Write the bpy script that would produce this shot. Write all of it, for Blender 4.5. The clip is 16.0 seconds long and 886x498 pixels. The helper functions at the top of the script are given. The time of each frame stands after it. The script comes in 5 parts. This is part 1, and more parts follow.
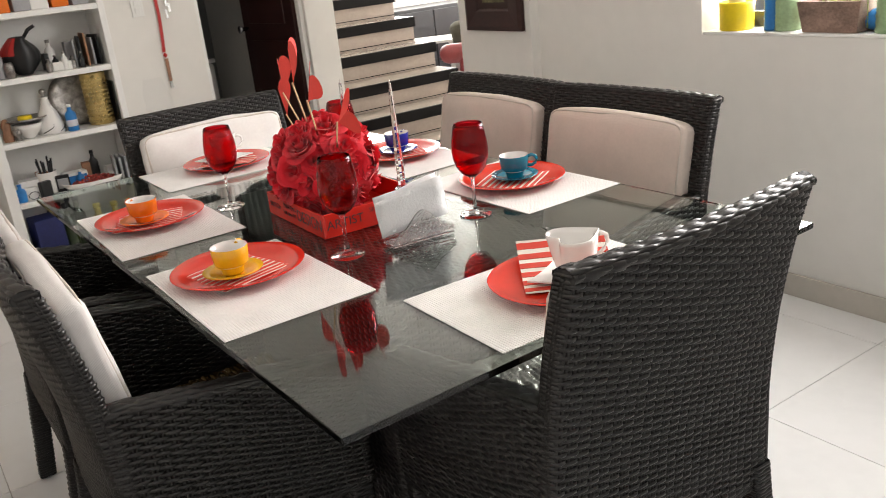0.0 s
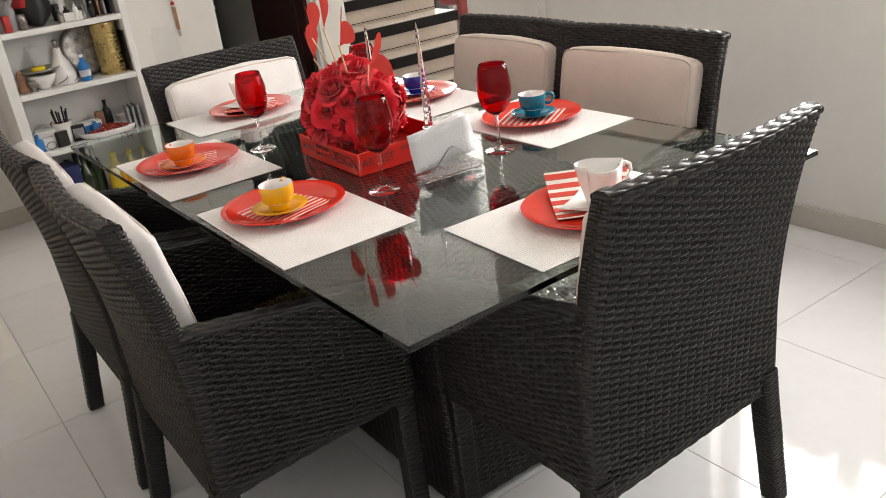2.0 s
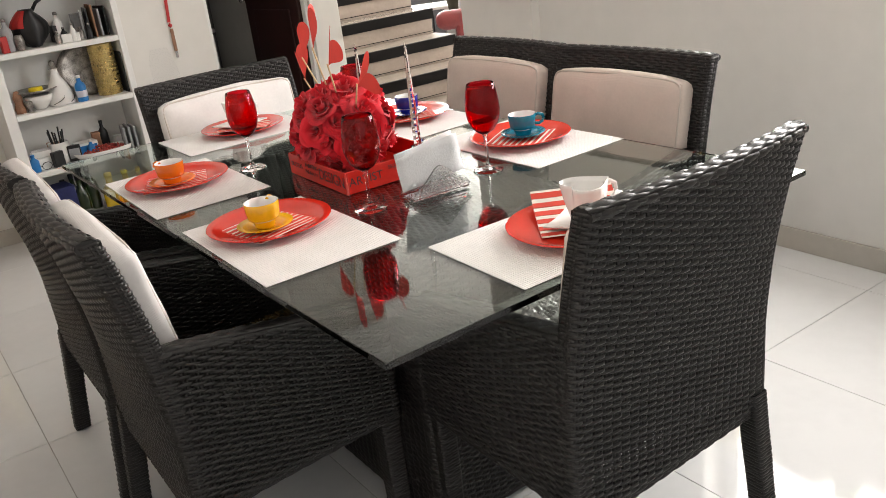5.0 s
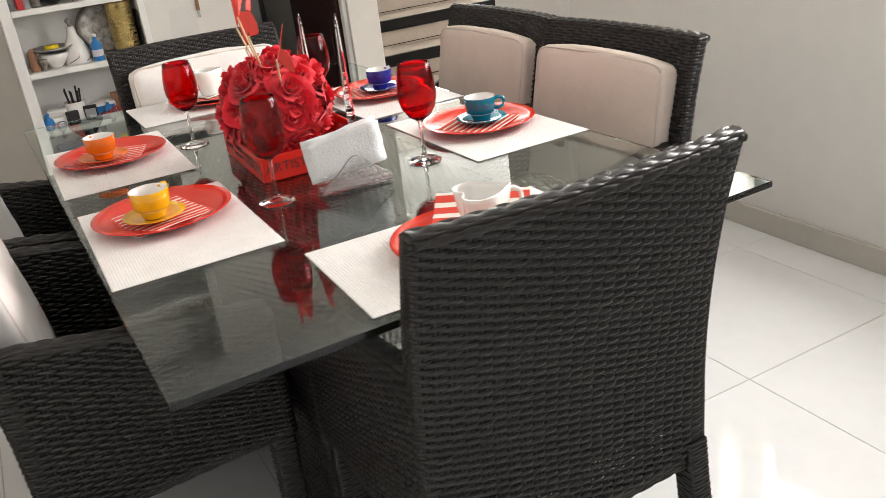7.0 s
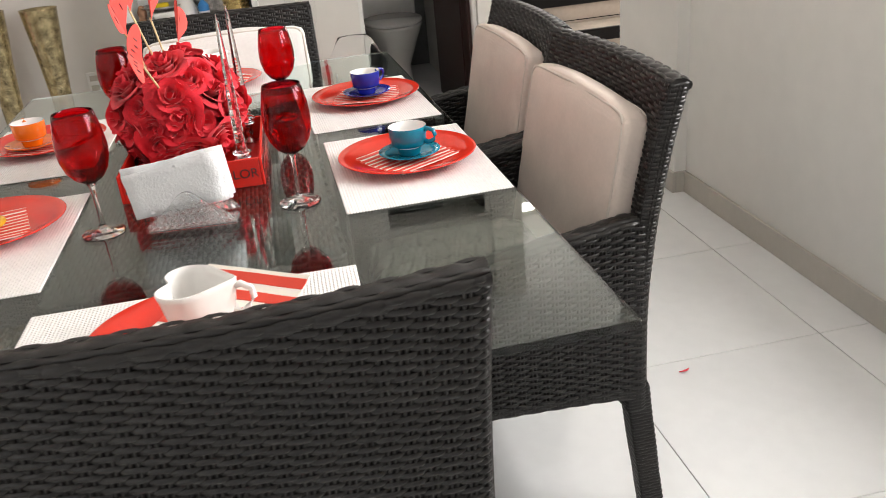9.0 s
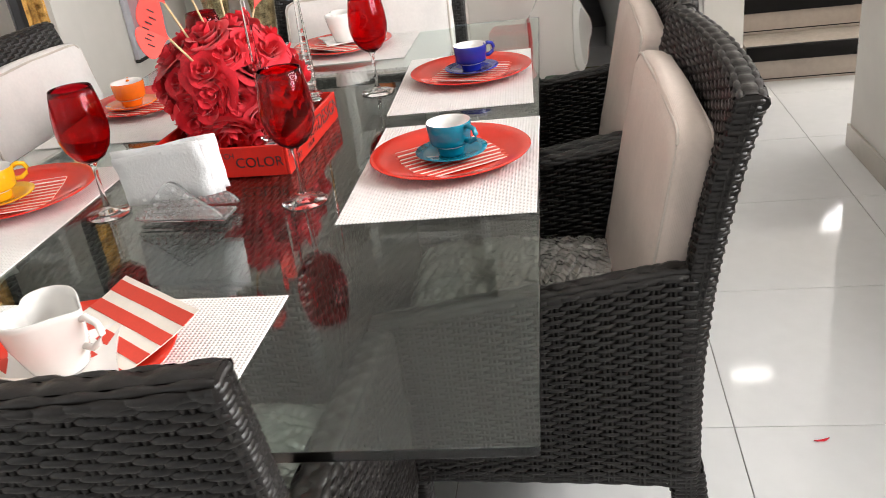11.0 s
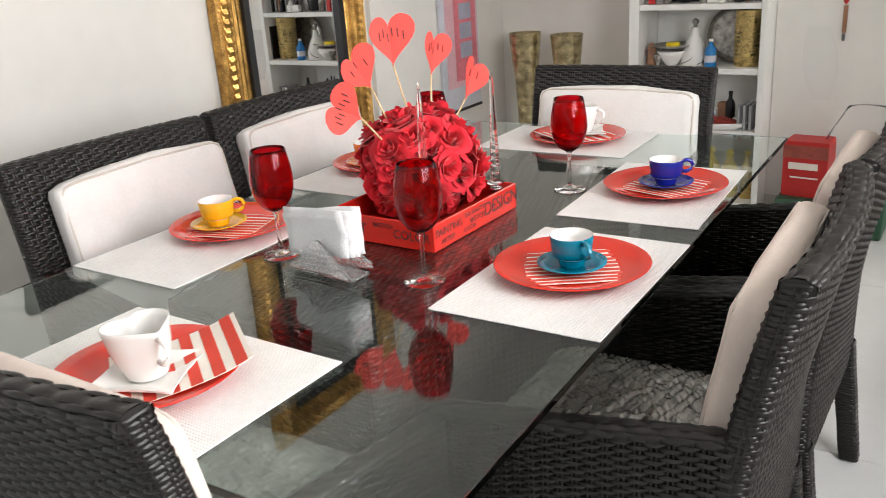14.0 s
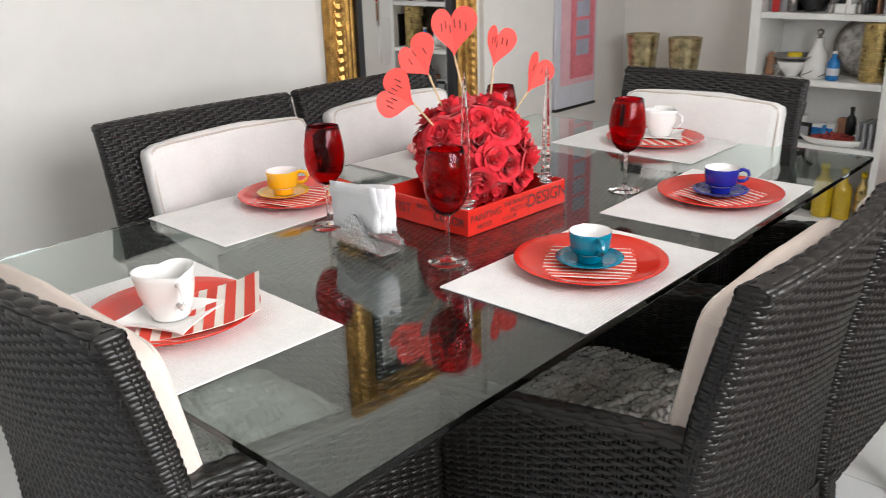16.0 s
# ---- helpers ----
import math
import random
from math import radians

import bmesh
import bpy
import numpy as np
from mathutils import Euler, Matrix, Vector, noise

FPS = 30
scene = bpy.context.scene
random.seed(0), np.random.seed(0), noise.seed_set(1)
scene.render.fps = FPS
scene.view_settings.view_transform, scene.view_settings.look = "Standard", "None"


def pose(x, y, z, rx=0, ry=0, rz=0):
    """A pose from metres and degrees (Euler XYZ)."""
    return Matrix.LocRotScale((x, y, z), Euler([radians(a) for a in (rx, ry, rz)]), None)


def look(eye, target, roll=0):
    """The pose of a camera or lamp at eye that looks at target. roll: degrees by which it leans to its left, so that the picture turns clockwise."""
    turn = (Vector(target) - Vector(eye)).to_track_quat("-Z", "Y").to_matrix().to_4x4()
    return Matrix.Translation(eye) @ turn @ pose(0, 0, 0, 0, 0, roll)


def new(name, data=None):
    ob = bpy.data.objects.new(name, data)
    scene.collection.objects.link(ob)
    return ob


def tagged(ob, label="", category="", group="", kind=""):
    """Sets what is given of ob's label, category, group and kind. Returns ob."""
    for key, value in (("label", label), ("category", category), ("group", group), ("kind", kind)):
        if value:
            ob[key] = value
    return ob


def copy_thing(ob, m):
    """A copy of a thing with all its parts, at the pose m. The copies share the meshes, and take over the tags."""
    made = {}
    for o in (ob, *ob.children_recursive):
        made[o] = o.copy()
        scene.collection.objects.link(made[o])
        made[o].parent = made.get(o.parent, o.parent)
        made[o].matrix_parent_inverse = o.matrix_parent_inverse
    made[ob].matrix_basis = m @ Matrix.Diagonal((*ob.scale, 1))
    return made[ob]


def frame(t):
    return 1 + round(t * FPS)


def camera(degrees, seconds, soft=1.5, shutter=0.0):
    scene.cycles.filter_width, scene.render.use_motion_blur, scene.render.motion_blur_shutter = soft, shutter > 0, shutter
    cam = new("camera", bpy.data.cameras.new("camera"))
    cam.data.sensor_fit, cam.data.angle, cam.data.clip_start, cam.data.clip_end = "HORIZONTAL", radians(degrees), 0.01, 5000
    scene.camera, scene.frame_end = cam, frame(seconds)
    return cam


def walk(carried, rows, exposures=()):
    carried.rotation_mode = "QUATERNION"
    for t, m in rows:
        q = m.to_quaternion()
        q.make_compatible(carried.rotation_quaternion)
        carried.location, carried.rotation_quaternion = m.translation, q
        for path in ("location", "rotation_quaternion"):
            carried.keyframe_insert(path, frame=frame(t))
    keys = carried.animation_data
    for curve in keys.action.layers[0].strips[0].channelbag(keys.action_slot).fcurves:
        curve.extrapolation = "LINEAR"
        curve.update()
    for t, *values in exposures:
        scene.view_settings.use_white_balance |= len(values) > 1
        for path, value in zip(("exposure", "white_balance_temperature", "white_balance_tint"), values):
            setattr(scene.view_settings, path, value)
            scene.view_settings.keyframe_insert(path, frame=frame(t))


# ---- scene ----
cam = camera(55.3, 16.0, soft=0.9, shutter=0.4)
PATH = [
    (0, (-0.925, -1.864, 1.348), (0.1, -0.283, 0.678), -6.3),
    (0.5, (-0.989, -1.859, 1.363), (0.103, -0.322, 0.695), -7.0),
    (1, (-1.051, -1.862, 1.369), (0.041, -0.346, 0.654), -6.7),
    (1.5, (-1.068, -1.88, 1.371), (-0.03, -0.355, 0.6), -7.4),
    (2, (-1.073, -1.925, 1.38), (-0.072, -0.386, 0.588), -7.6),
    (2.5, (-1.079, -1.954, 1.386), (-0.117, -0.387, 0.6), -8.3),
    (3, (-1.088, -1.971, 1.38), (-0.147, -0.386, 0.604), -8.5),
    (3.5, (-1.1, -1.976, 1.373), (-0.148, -0.397, 0.6), -8.1),
    (4, (-1.091, -1.957, 1.37), (-0.122, -0.375, 0.624), -7.9),
    (4.5, (-1.077, -1.939, 1.368), (-0.049, -0.388, 0.635), -7.3),
    (7, (-0.602, -1.94, 1.315), (0.208, -0.294, 0.517), -7.1),
    (7.5, (-0.403, -1.884, 1.32), (0.342, -0.211, 0.517), -7.0),
    (8, (-0.191, -1.876, 1.307), (0.496, -0.172, 0.517), -5.3),
    (8.5, (0.044, -1.883, 1.292), (0.439, -0.075, 0.532), -6.7),
    (9, (0.182, -1.791, 1.285), (0.488, 0.005, 0.46), -5.6),
    (9.5, (0.32, -1.725, 1.273), (0.432, 0.093, 0.446), -6.6),
    (12, (0.758, -1.427, 1.25), (0.226, 0.266, 0.328), -4.6),
    (12.5, (0.831, -1.396, 1.254), (0.15, 0.241, 0.328), -2.8),
    (13, (0.893, -1.391, 1.266), (0.028, 0.169, 0.363), -3.7),
    (13.5, (0.95, -1.417, 1.312), (-0.006, 0.156, 0.529), -3.6),
    (14, (0.992, -1.467, 1.315), (-0.055, 0.096, 0.637), -4.0),
    (14.5, (1.021, -1.519, 1.31), (-0.068, 0.015, 0.629), -4.0),
    (15, (1.104, -1.496, 1.332), (-0.026, -0.001, 0.633), -1.5),
    (15.5, (1.185, -1.44, 1.323), (-0.018, 0.012, 0.655), -1.3),
    (16, (1.196, -1.405, 1.311), (-0.099, -0.039, 0.634), -1.7),
]
walk(cam, [(t, look(e, g, r)) for t, e, g, r in PATH],
     exposures=[(0, -0.56, 6750, 12), (4.5, -0.52, 6750, 12), (7, -0.42, 6700, 11), (9.5, -0.44, 6600, 11), (12, -0.60, 6500, 11), (14, -0.62, 6400, 10), (16, -0.74, 6250, 10)])

# ---- world and lights ----
world = bpy.data.worlds.new("daylight")
scene.world = world
world.use_nodes = True
wn = world.node_tree.nodes
sky = wn.new("ShaderNodeTexSky")
sky.sky_type, sky.sun_disc = "NISHITA", False
sky.sun_elevation, sky.sun_rotation = radians(55), radians(100)
wn["Background"].inputs["Strength"].default_value = 0.12
world.node_tree.links.new(sky.outputs[0], wn["Background"].inputs[0])


def area_light(name, eye, target, w, h, power, tint):
    lamp = bpy.data.lights.new(name, "AREA")
    lamp.shape, lamp.size, lamp.size_y, lamp.energy, lamp.color = "RECTANGLE", w, h, power, tint
    ob = new(name, lamp)
    ob.matrix_world = look(eye, target)
    return ob


area_light("daylight_side", (1.98, -0.47, 1.55), (0, -0.47, 1.55), 1.42, 1.2, 132, (1.0, 0.99, 0.975))
# added fill from the south; no window is known there
area_light("daylight_back", (0.1, -4.75, 1.45), (0.1, 0, 1.45), 2.4, 1.7, 8, (1.0, 0.985, 0.965))
# added fill that brightens the east wall; its opening is unseen
area_light("daylight_west", (-1.55, -3.45, 1.45), (0, -3.45, 1.45), 1.7, 1.6, 24, (1.0, 0.985, 0.965))
# added fill for the stairs and hall; no east window is known
area_light("daylight_hall_side", (5.12, 3.6, 1.6), (0, 3.6, 1.6), 2.2, 1.2, 150, (1.0, 0.99, 0.97))
area_light("daylight_hall", (3.7, 5.58, 1.65), (3.7, 0, 1.65), 2.0, 1.2, 120, (1.0, 0.99, 0.97))

# ---- materials ----


def material(name, color, rough=0.5, metal=0.0, vary=0.12, scale=8.0, bump=0.0, bump_scale=60.0, second=None,
             coat=0.0, transmission=0.0, ior=1.45, per_object=0.0, sheen=0.0, rough_vary=0.08, fine=0.0):
    """A principled surface: two scales of mottling, a little roughness change and relief."""
    m = bpy.data.materials.new(name)
    m.use_nodes = True
    nt = m.node_tree
    n, link = nt.nodes, nt.links.new
    b = n["Principled BSDF"]
    b.inputs["Roughness"].default_value, b.inputs["Metallic"].default_value = rough, metal
    b.inputs["Coat Weight"].default_value, b.inputs["Coat Roughness"].default_value = coat, 0.05
    b.inputs["Transmission Weight"].default_value, b.inputs["IOR"].default_value = transmission, ior
    b.inputs["Sheen Weight"].default_value = sheen
    b.inputs["Base Color"].default_value = (*color, 1)
    tc = n.new("ShaderNodeTexCoord")
    if vary:
        big = n.new("ShaderNodeTexNoise")
        big.inputs["Scale"].default_value, big.inputs["Detail"].default_value = scale, 6
        small = n.new("ShaderNodeTexNoise")
        small.inputs["Scale"].default_value, small.inputs["Detail"].default_value = scale * 9, 3
        link(tc.outputs["Object"], big.inputs["Vector"])
        link(tc.outputs["Object"], small.inputs["Vector"])
        both = n.new("ShaderNodeMath")
        both.operation = "MULTIPLY_ADD"
        link(small.outputs["Fac"], both.inputs[0])
        both.inputs[1].default_value = 0.4
        half = n.new("ShaderNodeMath")
        half.operation = "MULTIPLY"
        half.inputs[1].default_value = 0.6
        link(big.outputs["Fac"], half.inputs[0])
        link(half.outputs[0], both.inputs[2])
        fac = both.outputs[0]
        if per_object:
            info = n.new("ShaderNodeObjectInfo")
            add = n.new("ShaderNodeMath")
            add.operation = "MULTIPLY_ADD"
            link(info.outputs["Random"], add.inputs[0])
            add.inputs[1].default_value = per_object
            link(fac, add.inputs[2])
            fac = add.outputs[0]
        ramp = n.new("ShaderNodeValToRGB")
        lo = tuple(c * (1 - vary) for c in color) if second is None else second
        hi = tuple(min(1, c * (1 + vary)) for c in color)
        ramp.color_ramp.elements[0].position, ramp.color_ramp.elements[0].color = 0.34, (*lo, 1)
        ramp.color_ramp.elements[1].position, ramp.color_ramp.elements[1].color = 0.66, (*hi, 1)
        link(fac, ramp.inputs[0])
        link(ramp.outputs[0], b.inputs["Base Color"])
        if rough_vary:
            rr = n.new("ShaderNodeMapRange")
            rr.inputs["To Min"].default_value, rr.inputs["To Max"].default_value = max(0.02, rough - rough_vary), min(1, rough + rough_vary)
            link(fac, rr.inputs["Value"])
            link(rr.outputs[0], b.inputs["Roughness"])
    if bump:
        bn = n.new("ShaderNodeTexNoise")
        bn.inputs["Scale"].default_value, bn.inputs["Detail"].default_value = bump_scale, 4
        link(tc.outputs["Object"], bn.inputs["Vector"])
        bu = n.new("ShaderNodeBump")
        bu.inputs["Strength"].default_value, bu.inputs["Distance"].default_value = bump, 0.004
        link(bn.outputs["Fac"], bu.inputs["Height"])
        link(bu.outputs[0], b.inputs["Normal"])
    return m


def glass(name, color, rough=0.0, ior=1.45):
    m = bpy.data.materials.new(name)
    m.use_nodes = True
    b = m.node_tree.nodes["Principled BSDF"]
    b.inputs["Base Color"].default_value = (*color, 1)
    b.inputs["Roughness"].default_value, b.inputs["IOR"].default_value = rough, ior
    b.inputs["Transmission Weight"].default_value = 1.0
    return m


def weave_cloth(name, color, period, depth, rough=0.8):
    """Cloth or matting with a fine crossed-thread relief."""
    m = material(name, color, rough, vary=0.05, scale=14)
    n, link = m.node_tree.nodes, m.node_tree.links.new
    tc = n.new("ShaderNodeTexCoord")
    waves = []
    for axis in ("X", "Y"):
        w = n.new("ShaderNodeTexWave")
        w.bands_direction = axis
        w.inputs["Scale"].default_value = 0.314 / period
        w.inputs["Distortion"].default_value = 0.15
        link(tc.outputs["Object"], w.inputs["Vector"])
        waves.append(w)
    mul = n.new("ShaderNodeMath")
    mul.operation = "MULTIPLY"
    link(waves[0].outputs["Fac"], mul.inputs[0])
    link(waves[1].outputs["Fac"], mul.inputs[1])
    bu = n.new("ShaderNodeBump")
    bu.inputs["Strength"].default_value, bu.inputs["Distance"].default_value = depth, 0.002
    link(mul.outputs[0], bu.inputs["Height"])
    link(bu.outputs[0], n["Principled BSDF"].inputs["Normal"])
    return m


M_WALL = material("wall_paint", (0.79, 0.765, 0.72), 0.65, vary=0.035, scale=1.3, bump=0.06, bump_scale=140)
M_CEIL = material("ceiling_paint", (0.88, 0.87, 0.85), 0.8, vary=0.03, scale=1.0)
M_WHITE = material("white_lacquer", (0.84, 0.83, 0.80), 0.4, vary=0.03, scale=4)
M_TILE = material("porcelain_tile", (0.78, 0.78, 0.775), 0.07, vary=0.035, scale=2.2, coat=0.25, per_object=0.12, rough_vary=0.025)
M_GROUT = material("grout", (0.42, 0.40, 0.37), 0.8, vary=0.15, scale=20)
M_SKIRT = material("skirting_tile", (0.56, 0.52, 0.46), 0.25, vary=0.05, scale=3)
M_WICKER = material("wicker", (0.0080, 0.0063, 0.0055), 0.37, vary=0.40, scale=22, bump=0.12, bump_scale=300, per_object=0.1)
M_SEAT = material("wicker_seat", (0.085, 0.055, 0.022), 0.22, vary=0.4, scale=40, bump=0.1, bump_scale=300)
M_WICKER.node_tree.nodes["Principled BSDF"].inputs["Specular IOR Level"].default_value = 0.52
M_CORE = material("wicker_frame", (0.006, 0.0055, 0.0055), 0.85, vary=0.2, scale=20)
M_GLASS = glass("table_glass", (0.80, 0.91, 0.865), 0.0, 1.52)
M_CLEAR = glass("clear_glass", (0.98, 0.98, 0.98), 0.0, 1.48)
M_STEM = glass("stem_glass", (0.97, 0.97, 0.97), 0.0, 1.22)
M_CRYSTAL = glass("crystal", (1.0, 1.0, 1.0), 0.02, 1.72)
M_CRYSTAL.node_tree.nodes["Principled BSDF"].inputs["Transmission Weight"].default_value = 0.90
M_RUBY = glass("ruby_glass", (0.66, 0.006, 0.016), 0.0, 1.30)
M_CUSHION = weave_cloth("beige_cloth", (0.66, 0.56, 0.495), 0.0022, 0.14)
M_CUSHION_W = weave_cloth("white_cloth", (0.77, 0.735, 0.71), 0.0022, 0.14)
M_PIPING = material("cushion_piping", (0.60, 0.53, 0.47), 0.8, vary=0.05, scale=30)
M_MAT = weave_cloth("woven_vinyl", (0.86, 0.84, 0.815), 0.0054, 0.8, 0.6)
M_PLATE = material("red_glaze", (0.66, 0.030, 0.014), 0.12, vary=0.05, scale=9, coat=0.2, rough_vary=0.03)
M_STRIPE = material("red_stripe", (0.66, 0.06, 0.035), 0.8, vary=0.06, scale=30)
M_NAPKIN = material("cream_napkin", (0.82, 0.77, 0.69), 0.85, vary=0.04, scale=30, bump=0.1)
M_TISSUE = material("white_tissue", (0.76, 0.76, 0.765), 0.9, vary=0.03, scale=20, bump=0.35, bump_scale=220)
M_CHINA = material("white_china", (0.83, 0.81, 0.78), 0.12, vary=0.02, scale=10, coat=0.4, rough_vary=0.03)


def glaze(name, c):
    return material(name, c, 0.14, vary=0.06, scale=16, coat=0.4, rough_vary=0.03)


M_TEAL, M_BLUE = glaze("teal_glaze", (0.0, 0.17, 0.265)), glaze("blue_glaze", (0.010, 0.018, 0.26))
M_YELLOW, M_ORANGE = glaze("yellow_glaze", (0.78, 0.42, 0.008)), glaze("orange_glaze", (0.80, 0.17, 0.006))
M_ROSE = material("rose_cloth", (0.54, 0.009, 0.022), 0.7, vary=0.35, scale=30, second=(0.32, 0.003, 0.010), per_object=0.25, sheen=0.2)
M_BOOK = material("red_board", (0.56, 0.020, 0.012), 0.18, vary=0.06, scale=12)
M_INK = material("black_ink", (0.03, 0.012, 0.012), 0.6, vary=0.1, scale=30)
M_HEART = material("red_paper", (0.80, 0.075, 0.06), 0.75, vary=0.05, scale=25)
M_STICK = material("bamboo_stick", (0.66, 0.47, 0.27), 0.6, vary=0.15, scale=60)
M_STEEL = material("steel", (0.6, 0.6, 0.6), 0.25, 1.0, vary=0.1, scale=20)

# ---- building helpers ----


class Geo:
    """Collects plain geometry for one mesh."""

    def __init__(self):
        self.v, self.f = [], []

    def add(self, verts, faces):
        k = len(self.v)
        self.v += [tuple(p) for p in verts]
        self.f += [tuple(i + k for i in q) for q in faces]
        return self

    def grid(self, pts, closed=False, caps=False):
        """Skin over rows of points; closed joins each row's end to its start."""
        rows, cols = len(pts), len(pts[0])
        faces = [(r * cols + c, r * cols + (c + 1) % cols, (r + 1) * cols + (c + 1) % cols, (r + 1) * cols + c)
                 for r in range(rows - 1) for c in range(cols if closed else cols - 1)]
        if caps:
            faces += [tuple(range(cols))[::-1], tuple(range((rows - 1) * cols, rows * cols))]
        return self.add([p for row in pts for p in row], faces)

    def lathe(self, profile, n=32, at=(0, 0, 0)):
        return self.grid([[(at[0] + r * math.cos(2 * math.pi * k / n), at[1] + r * math.sin(2 * math.pi * k / n), at[2] + z)
                           for k in range(n)] for r, z in profile], True)

    def tube(self, path, radius, n=8, caps=True):
        path = [Vector(p) for p in path]
        rows = []
        for i, p in enumerate(path):
            d = (path[min(i + 1, len(path) - 1)] - path[max(i - 1, 0)]).normalized()
            a = d.cross(Vector((0, 0, 1)) if abs(d.z) < 0.9 else Vector((1, 0, 0))).normalized()
            b = d.cross(a)
            r = radius[i] if isinstance(radius, (list, tuple)) else radius
            rows.append([p + r * (a * math.cos(2 * math.pi * k / n) + b * math.sin(2 * math.pi * k / n)) for k in range(n)])
        return self.grid(rows, True, caps)

    def box(self, x0, x1, y0, y1, z0, z1):
        return self.add([(x, y, z) for z in (z0, z1) for y in (y0, y1) for x in (x0, x1)],
                        [(0, 2, 3, 1), (4, 5, 7, 6), (0, 1, 5, 4), (2, 6, 7, 3), (0, 4, 6, 2), (1, 3, 7, 5)])

    def mesh(self, name, mat, smooth=True):
        me = bpy.data.meshes.new(name)
        me.from_pydata(self.v, [], self.f)
        me.materials.append(mat)
        if smooth:
            me.shade_smooth()
        me.update()
        return me


def rbox_mesh(name, x0, x1, y0, y1, z0, z1, mat, bevel=0.004, segments=2):
    bm = bmesh.new()
    bmesh.ops.create_cube(bm, size=1)
    for v in bm.verts:
        v.co = ((x0 + x1) / 2 + v.co.x * (x1 - x0), (y0 + y1) / 2 + v.co.y * (y1 - y0), (z0 + z1) / 2 + v.co.z * (z1 - z0))
    if bevel:
        bmesh.ops.bevel(bm, geom=bm.edges[:], offset=bevel, segments=segments, affect="EDGES", profile=0.5)
    me = bpy.data.meshes.new(name)
    bm.to_mesh(me)
    bm.free()
    me.materials.append(mat)
    return me


def part(name, me, parent, label="", at=None):
    ob = new(name, me)
    ob.parent = parent
    if at is not None:
        ob.matrix_local = at
    if label:
        ob["label"] = label
    return ob


def rbox(name, x0, x1, y0, y1, z0, z1, mat, parent, bevel=0.004, label=""):
    return part(name, rbox_mesh(name, x0, x1, y0, y1, z0, z1, mat, bevel), parent, label)


def thing(name, label, category, at, group="", kind=""):
    ob = new(name)
    ob.empty_display_size = 0.05
    ob.matrix_world = at if isinstance(at, Matrix) else Matrix.Translation(at)
    return tagged(ob, label, category, group, kind)


def structure(name, me, label, category):
    return tagged(new(name, me), label, category, "", "structure")


def words(name, text, size, mat, parent, at, depth=0.0004):
    cu = bpy.data.curves.new(name, "FONT")
    cu.body, cu.size, cu.extrude, cu.align_x, cu.align_y = text, size, depth, "CENTER", "CENTER"
    cu.materials.append(mat)
    tmp = bpy.data.objects.new(name, cu)
    scene.collection.objects.link(tmp)
    me = bpy.data.meshes.new_from_object(tmp.evaluated_get(bpy.context.evaluated_depsgraph_get()))
    bpy.data.objects.remove(tmp)
    return part(name, me, parent, "", at)


# ---- room ----
X0, X1, YF, YB, ZC = -1.40, 1.704, 2.87, -4.60, 2.62
TILE = 0.604
floor_ob = structure("floor", rbox_mesh("floor", -1.7, 5.2, -4.9, 6.2, -0.12, -0.0035, M_GROUT, 0),
                     "white porcelain floor with thin grey grout joints", "floor")
M_FRAMEGREY = material("grey_frame", (0.06, 0.062, 0.065), 0.45, vary=0.1, scale=10)
lamp_panel = material("lamp_diffuser", (0.9, 0.9, 0.88), 0.5, vary=0)
lamp_panel.node_tree.nodes["Principled BSDF"].inputs["Emission Color"].default_value = (1.0, 0.97, 0.92, 1)
lamp_panel.node_tree.nodes["Principled BSDF"].inputs["Emission Strength"].default_value = 14
stair_lamp = thing("ceiling_light", "small oblong lit ceiling light over the stairs", "lamp", (1.812, 3.875, ZC))
rbox("frame", -0.16, 0.16, -0.09, 0.09, -0.030, -0.001, M_WHITE, stair_lamp, 0.003)
rbox("diffuser", -0.14, 0.14, -0.07, 0.07, -0.036, -0.0305, lamp_panel, stair_lamp, 0.001, "glowing white diffuser")
structure("ceiling", rbox_mesh("ceiling", -1.7, 5.2, -4.9, 6.2, ZC, ZC + 0.15, M_CEIL, 0), "plain white painted ceiling", "ceiling")


def wall(name, *boxes, label="off-white painted plaster wall", mat=M_WALL):
    g = Geo()
    for b in boxes:
        g.box(*b)
    return structure(name, g.mesh(name, mat, False), label, "wall")


# the opening south of y -2.55 is added to let the fill in
wall("wall_west", (X0 - 0.2, X0, -2.55, YF, 0, ZC), (X0 - 0.2, X0, YB, -4.35, 0, ZC), (X0 - 0.2, X0, -4.35, -2.55, 0, 0.6), (X0 - 0.2, X0, -4.35, -2.55, 2.3, ZC))
# rail of that added, unseen opening
structure("window_3", rbox_mesh("window_3", X0 - 0.12, X0 - 0.08, -4.348, -2.552, 0.602, 0.66, M_FRAMEGREY, 0.003), "dark lower rail of an added, unseen side window", "window")
wall("wall_west_pier", (X0 + 0.001, X0 + 0.025, 1.62, 1.79, 0, ZC))
# unseen closing wall, its opening added for the south fill
wall("wall_south", (X0, -1.1, YB - 0.2, YB, 0, ZC), (1.3, X1, YB - 0.2, YB, 0, ZC), (-1.1, 1.3, YB - 0.2, YB, 0, 0.6), (-1.1, 1.3, YB - 0.2, YB, 2.3, ZC))
wall("wall_east", (X1, X1 + 0.2, YB, -1.20, 0, ZC), (X1, X1 + 0.2, -1.20, 0.26, 0, 0.94), (X1, X1 + 0.2, -1.20, 0.26, 2.15, ZC), (X1, X1 + 0.2, 0.26, 1.18, 0, ZC))
wall("wall_east_pier", (1.655, X1 + 0.2, 1.18, 1.73, 0, ZC))
